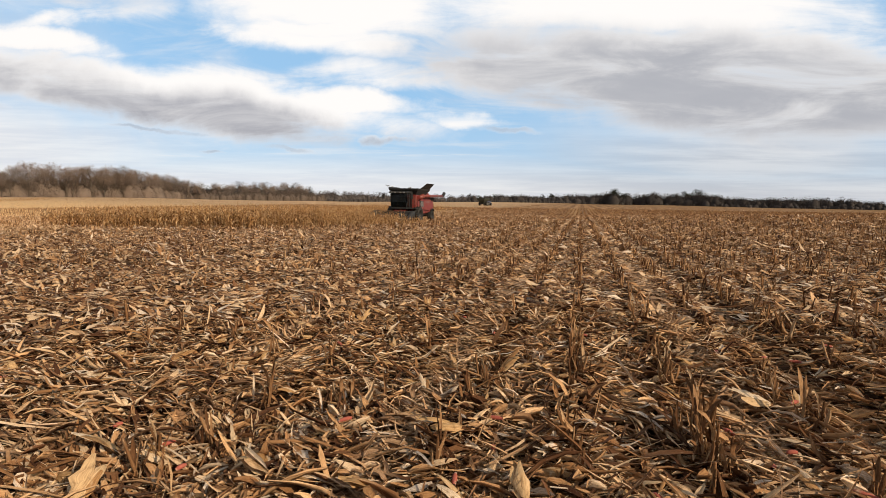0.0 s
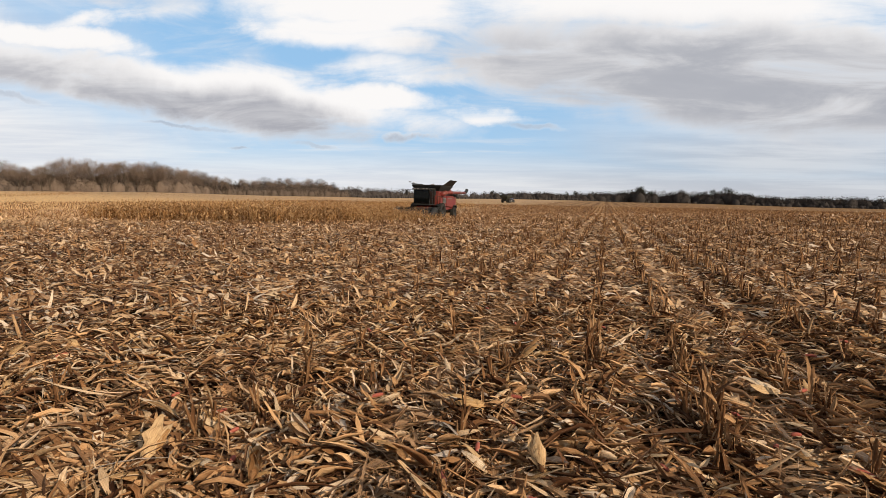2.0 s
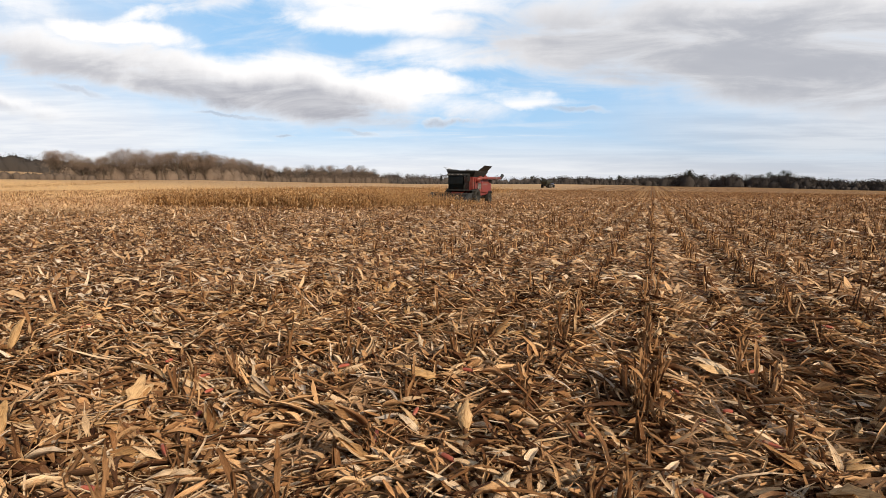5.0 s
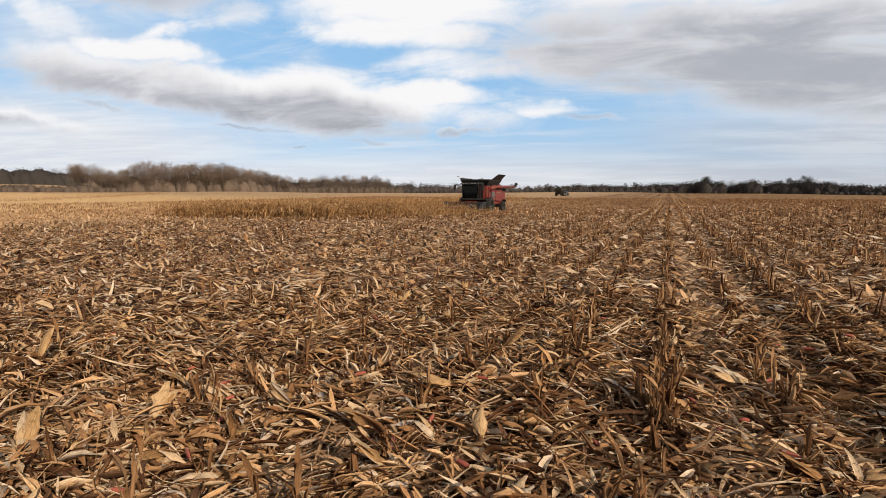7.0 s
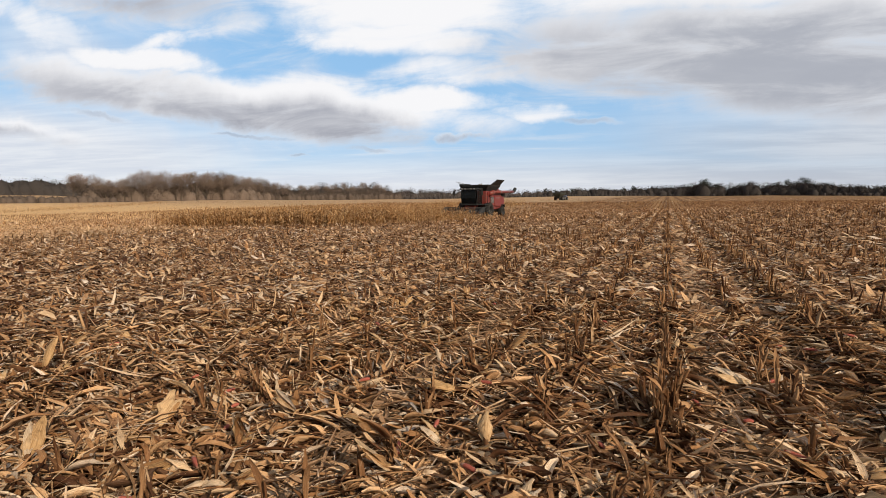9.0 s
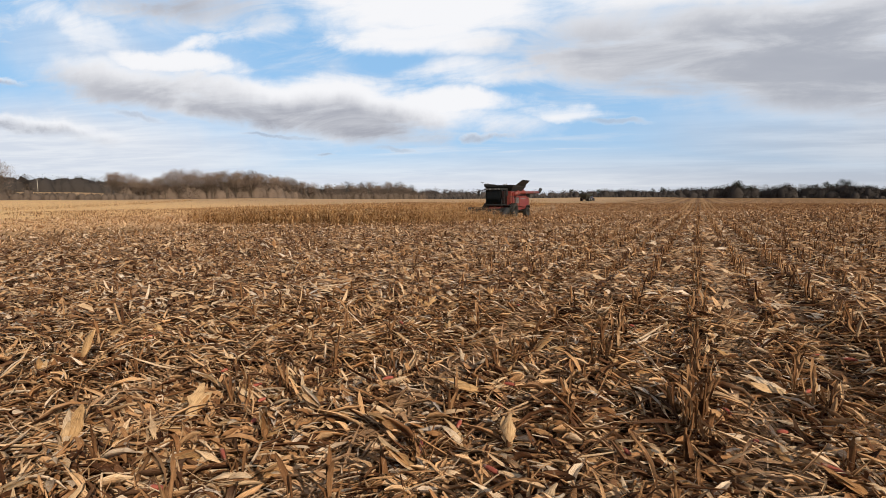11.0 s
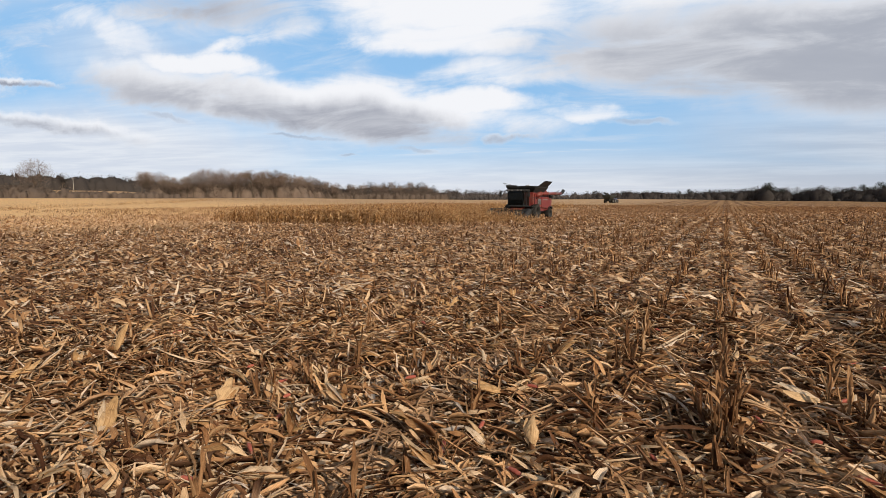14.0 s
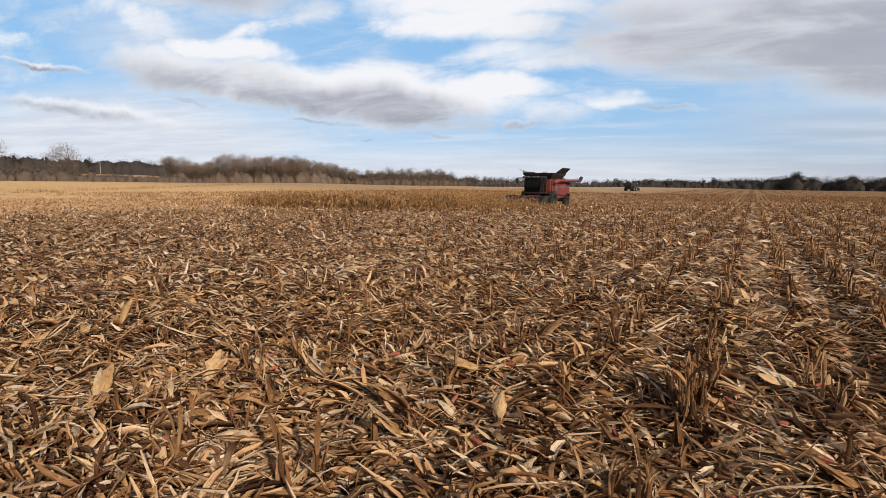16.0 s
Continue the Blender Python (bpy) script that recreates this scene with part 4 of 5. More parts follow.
    brush("brush", 1, 14, 11, 0.85, 60000, mat_dark_brush, "tall dark hedge along the field", 8, 0.7)
    brush("brush", 13, 36, 12, 0.95, 74000, mat_dark_brush, "dark hedge along the field", 9, 0.7)
    brush("brush", -30, 34, 7, 3.6, 30000, mat_dark_brush, "low dark thicket under the far hedge", 6, 0.75)
    brush("brush", -100, -61, 4, 4.5, 30000, mat_grey_brush, "low brown brush at the field's edge", 4, 0.5)
    brush("brush", -84, -71, 4, 7.5, 22000, mat_grey_brush, "tall brown brush at the field's edge", 11, 0.5)
    brush("brush", -100, -60, 330, 20.0, 34000, mat_dark_brush, "dark wood beyond the western field", 5, 0.7)


build_woods()

# ---------------------------------------------------------------- machines


def boxed(x0, x1, y0, y1, z0, z1, bevel=0.03):
    bm = bmesh.new()
    bmesh.ops.create_cube(bm, size=1.0, matrix=Matrix.Translation(((x0 + x1) / 2, (y0 + y1) / 2, (z0 + z1) / 2)) @ Matrix.Diagonal((x1 - x0, y1 - y0, z1 - z0, 1)))
    if bevel:
        bmesh.ops.bevel(bm, geom=bm.edges[:], offset=bevel, segments=2, affect="EDGES", profile=0.6)
    return bm


def prism(outline, x0, x1, bevel=0.03):
    """An outline in the side view (y, z), drawn across from x0 to x1."""
    bm = bmesh.new()
    a = [bm.verts.new((x0, y, z)) for y, z in outline]
    b = [bm.verts.new((x1, y, z)) for y, z in outline]
    bm.faces.new(a)
    bm.faces.new(b[::-1])
    for k in range(len(a)):
        bm.faces.new((a[k - 1], b[k - 1], b[k], a[k]))
    bmesh.ops.recalc_face_normals(bm, faces=bm.faces[:])
    if bevel:
        bmesh.ops.bevel(bm, geom=bm.edges[:], offset=bevel, segments=2, affect="EDGES", profile=0.6)
    return bm


def rod(points, radius, sides=10):
    v, q, u = tube(points, np.full(len(points), radius) if np.isscalar(radius) else radius, sides, False)
    me = fast_mesh("rod", v, q, uv=u, smooth=True)
    bm = bmesh.new()
    bm.from_mesh(me)
    bpy.data.meshes.remove(me)
    bmesh.ops.holes_fill(bm, edges=[e for e in bm.edges if e.is_boundary], sides=0)
    bmesh.ops.recalc_face_normals(bm, faces=bm.faces[:])
    return bm


def lathe(profile, at, sides=32):
    """A turned body about an axle along x: profile of (x, radius)."""
    bm = bmesh.new()
    rings = []
    for x, r in profile:
        rings.append([bm.verts.new((at[0] + x, at[1] + r * math.cos(k * 2 * math.pi / sides), at[2] + r * math.sin(k * 2 * math.pi / sides))) for k in range(sides)])
    for a, b in zip(rings, rings[1:]):
        for k in range(sides):
            bm.faces.new((a[k - 1], a[k], b[k], b[k - 1]))
    bmesh.ops.recalc_face_normals(bm, faces=bm.faces[:])
    return bm


def add_wheel(parent, at, radius, width, rim_mat, lugs=22):
    """A farm wheel: lugged tyre with its rim and hub."""
    w, r = width / 2, radius
    tyre = lathe([(-w * 0.72, r * 0.52), (-w, r * 0.66), (-w, r * 0.86), (-w * 0.8, r * 0.955), (w * 0.8, r * 0.955), (w, r * 0.86), (w, r * 0.66), (w * 0.72, r * 0.52)], at)
    for k in range(lugs):
        for side in (-1, 1):
            a = (k + 0.25 * side) * 2 * math.pi / lugs
            m = Matrix.Translation(at) @ Matrix.Rotation(a, 4, "X") @ Matrix.Translation((side * w * 0.48, 0, r * 0.965)) @ Matrix.Rotation(side * 0.6, 4, "Z") @ Matrix.Diagonal((w * 1.0, r * 0.06, r * 0.075, 1))
            bmesh.ops.create_cube(tyre, size=1.0, matrix=m)
    wheel = root("wheel", "", "")
    wheel.parent = parent
    part("tyre", tyre, mat_rubber, wheel, "worn black lugged tyre")
    part("rim", lathe([(-w * 0.7, r * 0.53), (-w * 0.5, r * 0.48), (-w * 0.1, r * 0.36), (-w * 0.05, r * 0.1), (w * 0.05, r * 0.1), (w * 0.1, r * 0.36), (w * 0.5, r * 0.48), (w * 0.7, r * 0.53)], at), rim_mat, wheel)
    part("hub", lathe([(-w * 0.25, 0.005), (-w * 0.25, r * 0.13), (w * 0.25, r * 0.13), (w * 0.25, 0.005)], at, 16), mat_steel, wheel)
    return wheel


def build_combine(m):
    """A combine that comes along the rows: it faces local -y, and its left flank is +x."""
    c = root("combine_harvester", "dusty red combine harvester with raised black grain tank", "combine", m=m)
    # body: engine deck, side panels, tail
    part("body", prism([(-1.75, 1.25), (-1.75, 3.25), (3.2, 3.25), (4.3, 2.95), (4.75, 2.2), (4.55, 1.55), (3.0, 1.15), (0.6, 1.0)], -1.45, 1.45, 0.06), mat_red, c, "dusty red sheet-metal body")
    part("side_panel", prism([(-1.5, 1.75), (-1.5, 3.1), (0.55, 3.1), (0.55, 1.5)], 1.45, 1.60, 0.035), mat_red, c)
    part("side_panel", prism([(0.62, 1.5), (0.62, 2.75), (3.0, 2.75), (3.75, 2.45), (3.9, 1.75), (2.7, 1.35)], 1.45, 1.62, 0.05), mat_red, c)
    part("side_panel", prism([(-1.5, 1.75), (-1.5, 3.1), (3.0, 3.0), (3.8, 2.4), (3.9, 1.75), (0.55, 1.4)], -1.60, -1.45, 0.035), mat_red, c)
    part("decal", boxed(1.622, 1.630, 1.0, 2.7, 2.40, 2.47, 0), mat_grey, c, "grey stripe on the red panel")
    part("decal", boxed(1.602, 1.610, -1.3, -0.2, 2.75, 2.95, 0), mat_black, c, "black panel stripe")
    part("grille", boxed(1.60, 1.64, -0.75, 0.35, 1.85, 2.55, 0.015), mat_black, c, "black air grille")
    for k in range(6):
        part("grille_slat", boxed(1.64, 1.655, -0.72, 0.32, 1.9 + k * 0.105, 1.95 + k * 0.105, 0), mat_grey, c)
    part("chopper", prism([(4.2, 0.95), (4.35, 1.7), (5.0, 1.85), (5.5, 1.35), (5.1, 0.8)], -1.15, 1.15, 0.05), mat_red, c, "red straw chopper hood")
    part("chassis", boxed(-1.1, 1.1, -2.2, 4.3, 0.85, 1.35, 0.04), mat_black, c, "black steel chassis")
    part("axle", boxed(-1.5, 1.5, -1.65, -1.25, 0.8, 1.15, 0.04), mat_black, c)
    part("axle", boxed(-1.5, 1.5, 3.5, 3.75, 0.62, 0.85, 0.04), mat_black, c)
    part("tail_light", boxed(1.2, 1.4, 4.70, 4.78, 1.9, 2.1, 0.01), mat_redlens, c, "red tail lamp")
    # engine hood and grain tank with folding sides
    part("engine_hood", prism([(1.9, 3.2), (2.0, 3.62), (3.3, 3.55), (3.8, 3.2)], -1.25, 1.25, 0.08), mat_red, c)
    part("exhaust", rod([(-0.9, 2.6, 3.4), (-0.9, 2.6, 4.1), (-0.9, 2.7, 4.25)], 0.07), mat_grey, c, "grey exhaust pipe")
    tank = bmesh.new()
    low = [(-1.4, -1.65), (1.4, -1.65), (1.4, 1.75), (-1.4, 1.75)]
    high = [(-1.85, -2.15), (1.85, -2.15), (1.85, 2.2), (-1.85, 2.2)]
    rings = []
    for pts, z, k in ((low, 3.22, 1.0), (low, 3.30, 1.02), (high, 3.80, 0.97), (high, 3.98, 1.0), (high, 3.98, 0.965), (low, 3.42, 0.98), (low, 3.26, 0.97)):
        rings.append([tank.verts.new((x * k, y * k, z)) for x, y in pts])
    for a, b in zip(rings, rings[1:]):
        for k in range(4):
            tank.faces.new((a[k - 1], a[k], b[k], b[k - 1]))
    tank.faces.new(rings[-1])
    bmesh.ops.recalc_face_normals(tank, faces=tank.faces[:])
    bmesh.ops.bevel(tank, geom=tank.edges[:], offset=0.025, segments=2, affect="EDGES")
    part("grain_tank", tank, mat_black, c, "black flared grain tank extension")
    part("tank_flap", rod_plate([(1.80, -1.3, 3.95), (1.80, 1.9, 3.95), (2.50, 1.7, 4.58), (2.50, -0.9, 4.58)], 0.03), mat_black, c, "raised black tank flap")
    part("tank_flap", rod_plate([(-1.80, -1.9, 3.95), (-1.80, 1.9, 3.95), (-2.05, 1.7, 4.15), (-2.05, -1.7, 4.15)], 0.03), mat_black, c, "raised black tank flap")
    part("fill_auger", rod([(0, 0, 3.4), (0, -0.25, 4.1)], 0.14), mat_grey, c)
    # cab
    cab = root("cab", "", "")
    cab.parent = c
    part("cab_floor", boxed(-0.95, 0.95, -3.45, -1.75, 1.62, 1.78, 0.03), mat_black, cab)
    part("roof", prism([(-3.75, 3.36), (-3.65, 3.58), (-1.8, 3.62), (-1.75, 3.36)], -1.08, 1.08, 0.06), mat_black, cab, "black cab roof")
    part("rear_wall", boxed(-0.95, 0.95, -1.84, -1.76, 1.75, 3.38, 0.01), mat_black, cab)
    for x, y in ((-0.98, -3.42), (0.92, -3.42), (-0.98, -1.86), (0.92, -1.86), (0.92, -2.55), (-0.98, -2.55)):
        part("pillar", boxed(x, x + 0.06, y, y + 0.08, 1.75, 3.38, 0.012), mat_black, cab)
    part("windscreen", prism([(-3.40, 1.80), (-3.62, 2.4), (-3.56, 3.36), (-3.53, 3.36), (-3.59, 2.4), (-3.37, 1.80)], -0.92, 0.92, 0), mat_glass, cab, "dark tinted windscreen")
    part("side_window", boxed(0.95, 0.965, -3.34, -2.55, 1.8, 3.36, 0), mat_glass, cab)
    part("side_window", boxed(0.95, 0.965, -2.47, -1.86, 1.8, 3.36, 0), mat_glass, cab)
    part("side_window", boxed(-0.965, -0.95, -3.34, -1.86, 1.8, 3.36, 0), mat_glass, cab)
    part("seat", prism([(-2.75, 2.1), (-2.75, 2.28), (-2.25, 2.28), (-2.15, 2.95), (-2.0, 2.95), (-2.05, 2.1)], -0.28, 0.28, 0.04), mat_grey, cab)
    part("steering_column", rod([(0, -3.05, 1.78), (0, -2.95, 2.45)], 0.05), mat_black, cab)
    for x in (-0.85, -0.45, 0.25, 0.65):
        part("work_light", boxed(x, x + 0.2, -3.80, -3.72, 3.42, 3.53, 0.01), mat_grey, cab, "grey work lamp")
    for side in (-1, 1):
        part("mirror_arm", rod([(side * 1.0, -3.5, 3.42), (side * 1.6, -3.75, 3.36), (side * 1.72, -3.78, 3.3)], 0.025, 6), mat_black, cab)
        part("mirror", boxed(side * 1.72 - 0.13, side * 1.72 + 0.13, -3.83, -3.73, 2.75, 3.32, 0.03), mat_black, cab)
    # platform, ladder and rails on the left flank
    part("platform", boxed(0.98, 1.85, -3.1, -1.5, 1.62, 1.7, 0.015), mat_black, c)
    for y in (-3.05, -2.3, -1.55):
        part("rail_post", rod([(1.82, y, 1.7), (1.82, y, 2.65)], 0.02, 6), mat_black, c)
    part("handrail", rod([(1.82, -3.05, 2.65), (1.82, -1.55, 2.65)], 0.02, 6), mat_black, c)
    for y in (-3.1, -2.7):
        part("ladder_rail", rod([(1.85, y, 1.66), (2.15, y, 0.55)], 0.025, 6), mat_black, c)
    for k in range(4):
        part("rung", boxed(1.86 + k * 0.075, 2.0 + k * 0.075, -3.1, -2.7, 1.38 - k * 0.26, 1.42 - k * 0.26, 0.008), mat_black, c)
    part("antenna_rail", rod([(-1.75, -1.9, 3.95), (-2.1, -2.4, 4.35), (-1.2, -2.2, 4.15)], 0.025, 6), mat_steel, c, "bare steel rail")
    # unloading auger, folded back along the left flank
    auger = root("unloading_auger", "", "")
    auger.parent = c
    part("elbow", rod([(1.45, -1.1, 2.7), (1.78, -1.05, 3.0), (1.95, -0.6, 3.12)], 0.27, 14), mat_red, auger)
    part("auger_tube", rod([(1.95, -0.7, 3.12), (2.0, 2.0, 3.16), (2.1, 6.3, 3.22)], 0.165, 16), mat_red, auger, "long red auger tube")
    part("collar", rod([(1.99, 1.6, 3.155), (1.995, 1.72, 3.158)], 0.2, 16), mat_grey, auger)
    part("collar", rod([(2.06, 4.3, 3.19), (2.062, 4.42, 3.192)], 0.2, 16), mat_grey, auger)
    part("spout", rod([(2.1, 6.2, 3.22), (2.12, 6.75, 3.35), (2.14, 7.05, 3.62)], [0.17, 0.20, 0.22], 14), mat_black, auger, "black rubber spout")
    part("saddle", boxed(1.55, 2.05, 3.2, 3.35, 2.6, 2.98, 0.02), mat_black, auger)
    # wheels: front pairs and the steered rear ones
    for x in (1.62, -1.62):
        add_wheel(c, (x, -1.45, 0.95), 0.95, 0.72, mat_black)
    for x in (1.45, -1.45):
        add_wheel(c, (x, 3.62, 0.70), 0.70, 0.50, mat_black)
    part("fender", prism([(3.0, 1.45), (3.15, 1.62), (4.1, 1.62), (4.35, 1.3), (4.28, 1.25), (4.05, 1.52), (3.2, 1.52), (3.05, 1.40)], 1.2, 1.72, 0), mat_black, c)
    # feeder house and maize head
    part("feeder_house", prism([(-2.2, 1.0), (-2.2, 1.75), (-4.6, 1.05), (-4.6, 0.35)], -0.65, 0.65, 0.04), mat_red, c, "red feeder house")
    head = root("maize_head", "", "")
    head.parent = c
    part("back_sheet", prism([(-4.55, 0.25), (-4.5, 1.2), (-4.7, 1.3), (-4.8, 0.3)], -2.4, 2.4, 0.03), mat_black, head)
    part("cross_auger", rod([(-2.3, -5.1, 0.72), (2.3, -5.1, 0.72)], 0.28, 16), mat_black, head)
    part("top_rail", rod([(-2.5, -4.6, 1.36), (2.5, -4.6, 1.36)], 0.05, 8), mat_black, head)
    for k in range(7):
        x = -2.28 + k * 0.76
        wide = 0.24 if 0 < k < 6 else 0.3
        v, q, u = tube([(x, -4.9, 0.9 if 0 < k < 6 else 1.2), (x, -5.7, 0.78), (x, -6.5, 0.42), (x, -7.0, 0.16)], [wide, wide, wide * 0.7, 0.03], 10, False)
        part("snout", fast_mesh("snout", v, q, uv=u, smooth=True), mat_black, head, "pointed row divider")
    return c


def rod_plate(corners, thick):
    """A flat sheet with its thickness, from four corners."""
    bm = bmesh.new()
    a = [Vector(p) for p in corners]
    n = (a[1] - a[0]).cross(a[3] - a[0]).normalized() * thick
    lo = [bm.verts.new(p) for p in a]
    hi = [bm.verts.new(p + n) for p in a]
    bm.faces.new(lo[::-1])
    bm.faces.new(hi)
    for k in range(4):
        bm.faces.new((lo[k - 1], lo[k], hi[k], hi[k - 1]))
    bmesh.ops.recalc_face_normals(bm, faces=bm.faces[:])
    return bm


COMBINE_AT = (-20.4, 54.0)
build_combine(pose(*COMBINE_AT, float(ground_z(*COMBINE_AT)) - 0.03, 0, 0, -1))


def build_cart(m):
    """A grain cart, tapered hopper on two wheels; drawn along local -y."""
    c = root("grain_cart", "dark grain cart with a tapered hopper behind a tractor", "trailer", m=m)
    bm = bmesh.new()
    rings = []
    for x, y, z in ((0.5, 1.0, 1.0), (1.75, 2.6, 2.7), (1.8, 2.65, 3.25), (1.72, 2.57, 3.25), (1.66, 2.5, 2.7)):
        rings.append([bm.verts.new(p) for p in ((-x, -y, z), (x, -y, z), (x, y, z), (-x, y, z))])
    for a, b in zip(rings, rings[1:]):
        for k in range(4):
            bm.faces.new((a[k - 1], a[k], b[k], b[k - 1]))
    bm.faces.new(rings[0][::-1])
    bmesh.ops.recalc_face_normals(bm, faces=bm.faces[:])
    part("hopper", bm, mat_green, c, "dark painted steel hopper")
    for k in range(5):
        part("rib", boxed(1.72, 1.82, -2.3 + k * 1.1, -2.2 + k * 1.1, 2.5, 3.2, 0), mat_green, c)
    part("frame_beam", boxed(-0.5, 0.5, -4.2, 1.8, 0.8, 1.0, 0.02), mat_black, c)
    part("axle", boxed(-1.7, 1.7, -0.1, 0.1, 0.75, 0.95, 0.02), mat_black, c)
    part("auger_tube", rod([(1.2, -2.6, 1.2), (2.3, -3.0, 3.9)], 0.2, 12), mat_green, c)
    for x in (1.6, -1.6):
        add_wheel(c, (x, 0, 0.9), 0.9, 0.75, mat_grey, 18)


def build_tractor(m):
    """A field tractor facing local -y."""
    t = root("tractor", "dark blue tractor with a pale cab roof", "tractor", m=m)
    part("bonnet", prism([(-3.0, 1.15), (-3.05, 1.75), (-2.7, 2.0), (-0.9, 2.1), (-0.9, 1.1)], -0.45, 0.45, 0.06), mat_blue, t)
    part("chassis", boxed(-0.4, 0.4, -2.9, 1.2, 0.75, 1.15, 0.03), mat_black, t)
    part("cab", boxed(-0.85, 0.85, -0.9, 0.85, 1.3, 1.7, 0.05), mat_blue, t)
    for x, y in ((-0.83, -0.85), (0.77, -0.85), (-0.83, 0.77), (0.77, 0.77)):
        part("pillar", boxed(x, x + 0.06, y, y + 0.06, 1.7, 2.95, 0.01), mat_black, t)
    for x in (-0.82, 0.80):
        part("side_window", boxed(x, x + 0.015, -0.79, 0.77, 1.7, 2.94, 0), mat_glass, t)
    part("windscreen", boxed(-0.77, 0.77, -0.84, -0.825, 1.7, 2.94, 0), mat_glass, t)
    part("rear_window", boxed(-0.77, 0.77, 0.80, 0.815, 1.7, 2.94, 0), mat_glass, t)
    part("roof", boxed(-0.95, 0.95, -1.0, 0.95, 2.95, 3.15, 0.06), mat_white, t, "pale cab roof")
    for x in (-0.95, 0.95):
        part("fender", prism([(-0.6, 1.5), (-0.3, 1.95), (0.7, 2.0), (1.2, 1.6), (1.1, 1.55), (0.65, 1.9), (-0.25, 1.85), (-0.52, 1.45)], x - 0.28, x + 0.28, 0), mat_blue, t)
        add_wheel(t, (x * 1.08, 0.35, 0.95), 0.95, 0.55, mat_grey, 20)
        add_wheel(t, (x * 0.95, -2.35, 0.68), 0.68, 0.45, mat_grey, 18)
    part("exhaust", rod([(0.5, -1.0, 2.0), (0.5, -1.0, 3.1)], 0.05, 8), mat_grey, t)


CART_AT = (-41.5, 203.0)
build_cart(pose(*CART_AT, float(ground_z(*CART_AT)) - 0.03, 0, 0, 166))
TRACTOR_AT = (CART_AT[0] + 0.3, CART_AT[1] + 6.6)
build_tractor(pose(*TRACTOR_AT, float(ground_z(*TRACTOR_AT)) - 0.03, 0, 0, 166))


def build_pole(bearing, dist, tall):
    x, y = dist * math.sin(radians(bearing)), dist * math.cos(radians(bearing))
    p = root("utility_pole", "pale wooden utility pole beyond the field", "pole", m=pose(x, y, float(ground_z(x, y)), 0, 0, 20))
    part("post", rod([(0, 0, -0.3), (0, 0, tall)], [0.20, 0.14], 8), mat_pole, p)
    part("crossarm", boxed(-1.2, 1.2, -0.06, 0.06, tall - 0.8, tall - 0.65, 0.01), mat_pole, p)


mat_pole = material("weathered_pole", bark((0.30, 0.27, 0.23), (0.42, 0.38, 0.33)))
build_pole(-68.8, 420, 11.0)


# ---------------------------------------------------------------- husks, cobs and broken stalks on the litter


def build_husk(seed, closed):
    """A torn ear husk: several cupped leaves from one butt, each a part."""
    r = np.random.default_rng(seed)
    n = 3 if closed else 5
    ob = root("corn_husk", "torn straw-yellow maize husk on the litter", "husk", "husks on the field")
    for k in range(n):
        yaw = np.array([r.normal(0, 0.2 if closed else 0.6)])
        length = r.uniform(0.11, 0.20, 1)
        pitch = r.uniform(-0.05, 0.22, 1) if closed else r.uniform(-0.1, 0.5, 1)
        base = np.c_[np.sin(yaw) * length * 0.47 * np.cos(pitch), np.cos(yaw) * length * 0.47 * np.cos(pitch), 0.012 + np.sin(pitch) * length * 0.47 + k * 0.005]
        g = ribbons(base, yaw, pitch, length, r.uniform(0.035, 0.062, 1) if closed else r.uniform(0.018, 0.042, 1), r.uniform(-1.1, 0.2, 1), r.normal(0, 0.3, 1), r.normal(0, 0.5, 1), -r.uniform(0.5, 1.3, 1), 7, 3, 0.75, r)
        part("husk_leaf", fast_mesh("husk_leaf", g[0], g[1], uv=g[2], smooth=True), mat_husk, ob)
    v, q, u = tube([(0, -0.03, 0.010), (0, 0.0, 0.012), (0, 0.03, 0.016)], [0.008, 0.011, 0.009], 6)
    part("butt", fast_mesh("butt", v, q, uv=u, smooth=True), mat_stub, ob)
    return ob


def cob_mesh(seed):
    r = np.random.default_rng(seed)
    L = r.uniform(0.05, 0.13)
    n = 9
    s = np.linspace(0, 1, n)
    rad = 0.014 * np.sin(np.pi * (0.12 + 0.8 * s)) ** 0.4 * (1 + 0.10 * (-1) ** np.arange(n))
    v, q, u = tube(np.c_[0 * s, (s - 0.5) * L, 0.014 + 0.004 * np.sin(s * 3)], rad, 9)
    return fast_mesh("corn_cob", v, q, uv=u, smooth=False)


def cob_red(n):
    where = n.put("ShaderNodeTexCoord").outputs["Object"]
    g = n.noise(where, 90.0, 4, 0.7)
    b = n.noise(where, 18.0, 3, 0.6)
    col = n.mix(g, (0.24, 0.045, 0.03, 1), (0.44, 0.13, 0.085, 1))
    col = n.mix(n.span(b, 0.5, 0.7, 0, 0.7), col, (0.5, 0.36, 0.24, 1))
    return principled(n, col, 0.85, 0, g, 0.8, 0.004, 0.2)


mat_cob = material("red_cob", cob_red)


def strew(meshes, mat, sites, name, label, category, group, lift=0.03, tilt=18):
    for k, (x, y, turn, up) in enumerate(sites):
        me = meshes[k % len(meshes)]
        if not me.materials:
            me.materials.append(mat)
        ob = tagged(new(name, me), label, category, group)
        z = float(ground_z(x, y) + bumps(x, y)) + lift * float(litter_height(x, y)) + 0.01
        ob.matrix_world = pose(x, y, z, up + rng.normal(0, tilt * 0.4), rng.normal(0, tilt), turn)


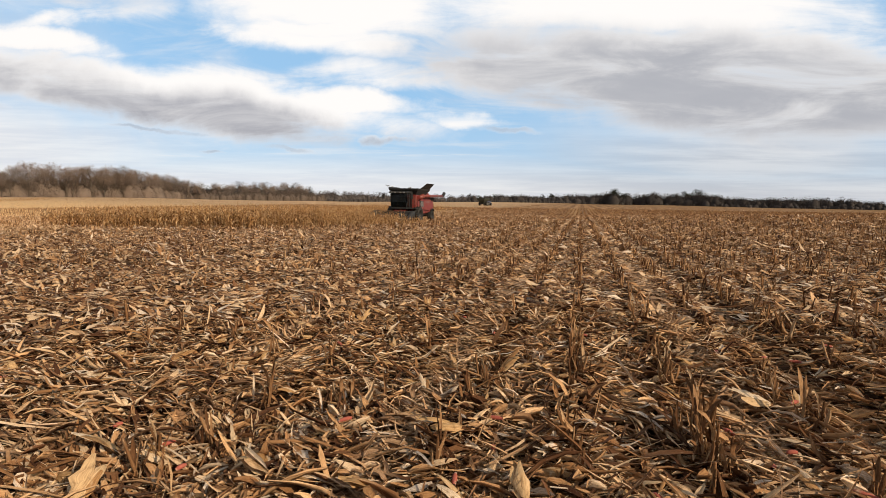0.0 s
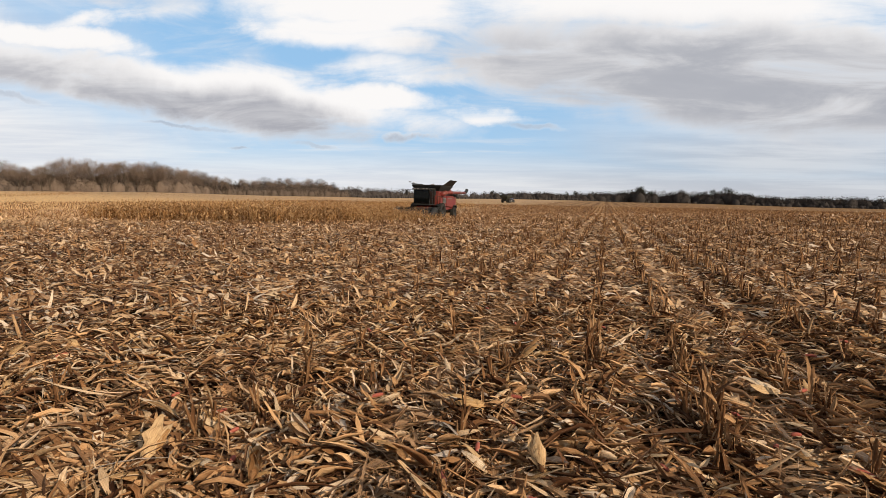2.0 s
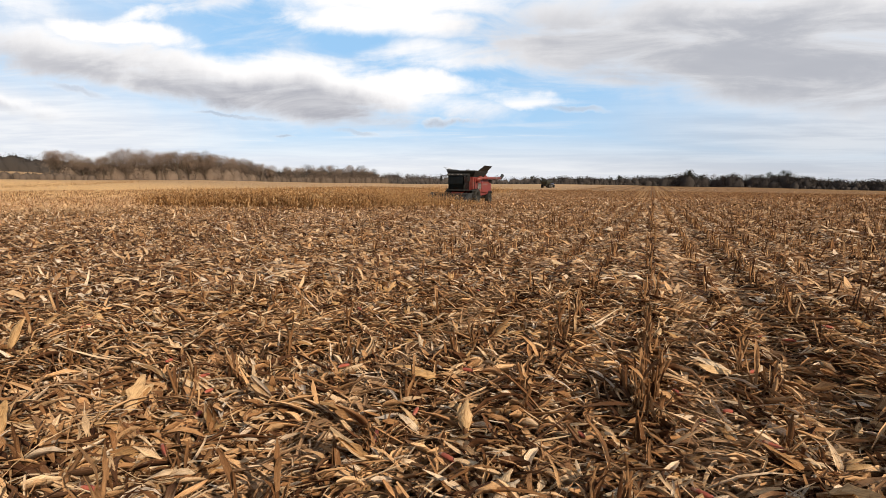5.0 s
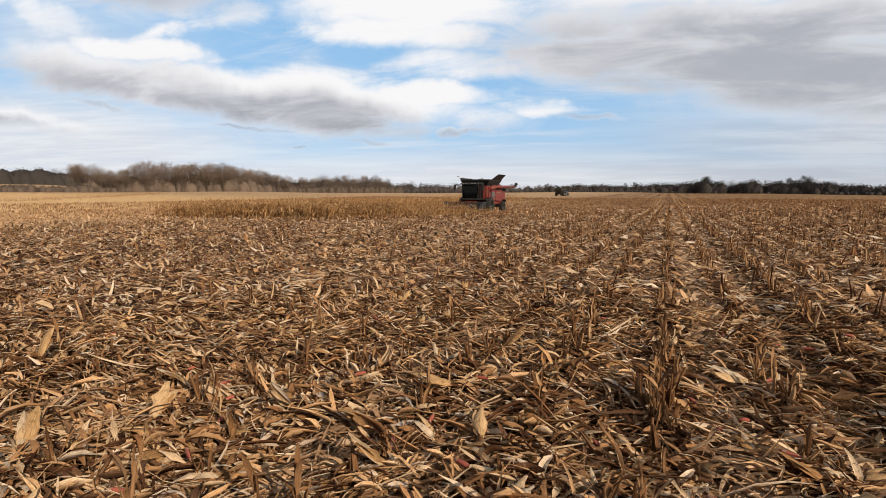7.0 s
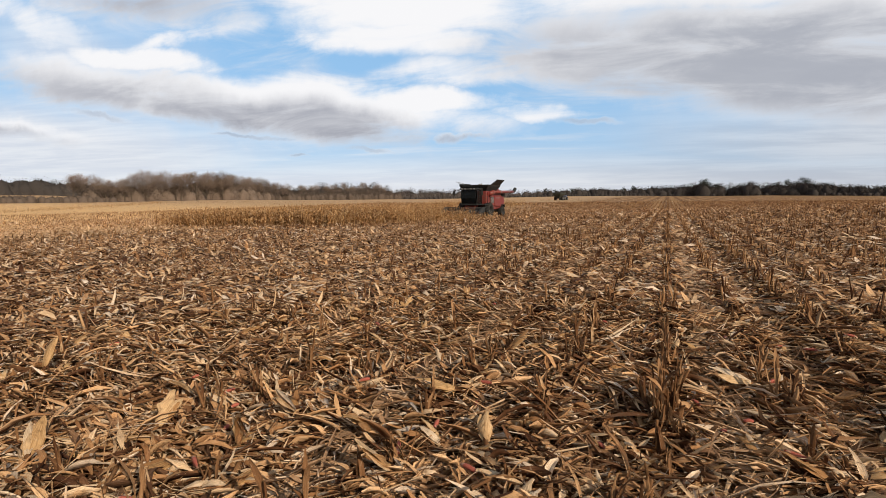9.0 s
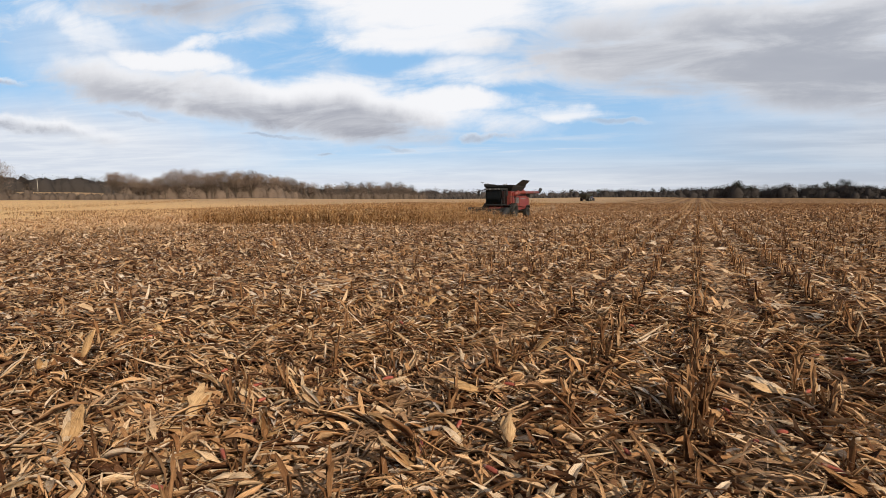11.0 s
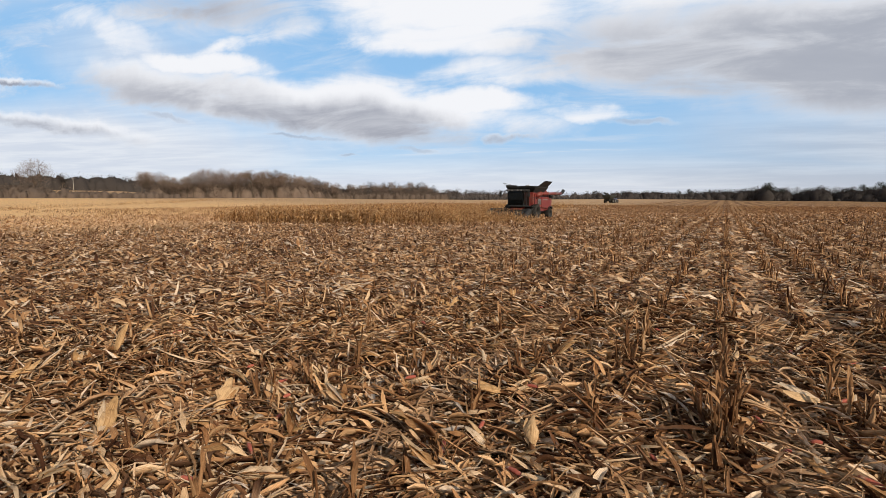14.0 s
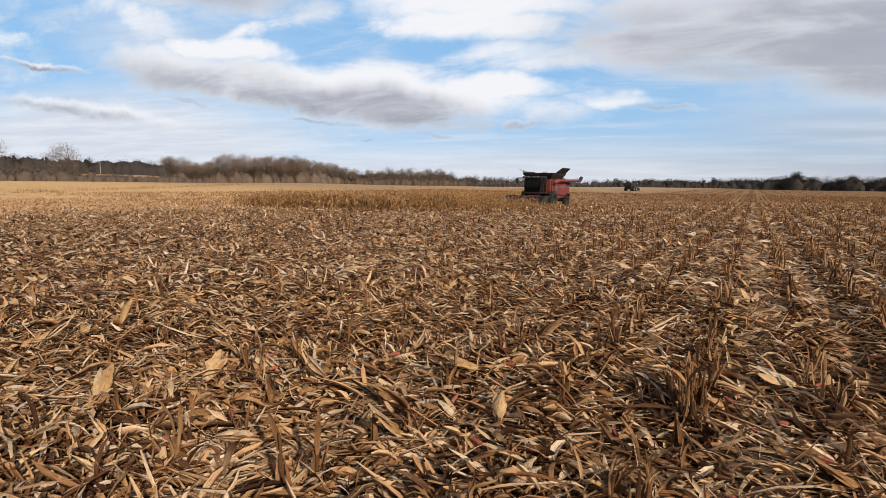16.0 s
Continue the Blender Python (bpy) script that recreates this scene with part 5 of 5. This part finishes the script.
def build_scraps():
    husks = [build_husk(700 + k, k % 3 != 0) for k in range(12)]
    # the husks that catch the eye, then others strewn about: place, turn, lift of the tip
    sites = [(-3.29, 1.44, 60, 15), (-2.16, 2.50, 170, 40), (-1.56, 2.60, 165, 30), (-2.9, 2.0, 30, 35), (-2.2, 2.05, 200, 60), (-1.24, 3.25, 130, 10), (-0.76, 2.65, 20, 25),
             (-5.07, 2.36, 0, 50), (-1.2, 2.2, 160, 40), (-1.17, 4.49, 300, 25), (0.80, 4.25, 100, 15), (1.0, 2.7, 200, 30), (-3.2, 2.5, 150, 40)]
    x, y = scatter(300, 1.7, 7.5, -86, 44)
    for k in range(len(x)):
        if (x[k] + 0.3) ** 2 + (y[k] - 0.2) ** 2 > 1.7:
            sites.append((x[k], y[k], rng.uniform(0, 360), rng.uniform(-8, 25)))
    for k, (x, y, turn, up) in enumerate(sites):
        z = float(ground_z(x, y) + bumps(x, y)) + 0.13 * float(litter_height(x, y))
        m = pose(x, y, z, up, rng.normal(0, 14), turn)
        if k < 13:
            # the large sound husks
            copy_thing(husks[(1, 2, 4, 5, 7, 8, 10, 11)[k % 8]], Matrix.Translation((0, 0, 0.045)) @ m @ Matrix.Scale(1.7, 4))
        elif k - 13 < len(husks):
            husks[k - 13].matrix_world = m
        else:
            copy_thing(husks[k % len(husks)], m @ Matrix.Scale(rng.uniform(0.85, 1.35), 4))
    cobs = [cob_mesh(800 + k) for k in range(6)]
    sites = [(0.42, 3.75, 40, 0), (0.72, 3.6, 95, 0), (0.50, 2.6, 60, 0), (-1.15, 2.75, 10, 0), (-0.75, 2.35, 70, 0), (0.30, 2.05, 20, 0), (0.62, 2.3, 140, 0), (-1.0, 3.1, 30, 0), (0.9, 3.2, 70, 0)]
    x, y = scatter(30, 2.2, 6.5, -60, 40)
    sites += [(x[k], y[k], rng.uniform(0, 360), 0) for k in range(len(x))]
    strew(cobs, mat_cob, sites, "corn_cob", "broken reddish maize cob in the litter", "cob", "cobs on the field", 0.20)
    sticks = []
    for k in range(8):
        r = np.random.default_rng(900 + k)
        L = r.uniform(0.25, 0.75)
        s = np.linspace(-0.5, 0.5, 9)
        rad = np.full(9, r.uniform(0.008, 0.013)) * np.where(np.arange(9) % 4 == 2, 1.25, 1.0)
        v, q, u = tube(np.c_[0.03 * np.sin(s * 3), s * L, 0.012 + 0 * s], rad, 6)
        sticks.append(fast_mesh("broken_stalk", v, q, uv=u, smooth=True))
    x, y = scatter(170, 1.9, 9.0, -86, 44)
    sites = [(x[k], y[k], rng.uniform(0, 360), rng.normal(0, 8)) for k in range(len(x)) if (x[k] + 0.3) ** 2 + (y[k] - 0.2) ** 2 > 2.2]
    strew(sticks, mat_stub, sites, "broken_stalk", "broken length of brown maize stalk", "stalk", "broken stalks on the field", 0.15, 6)


build_scraps()
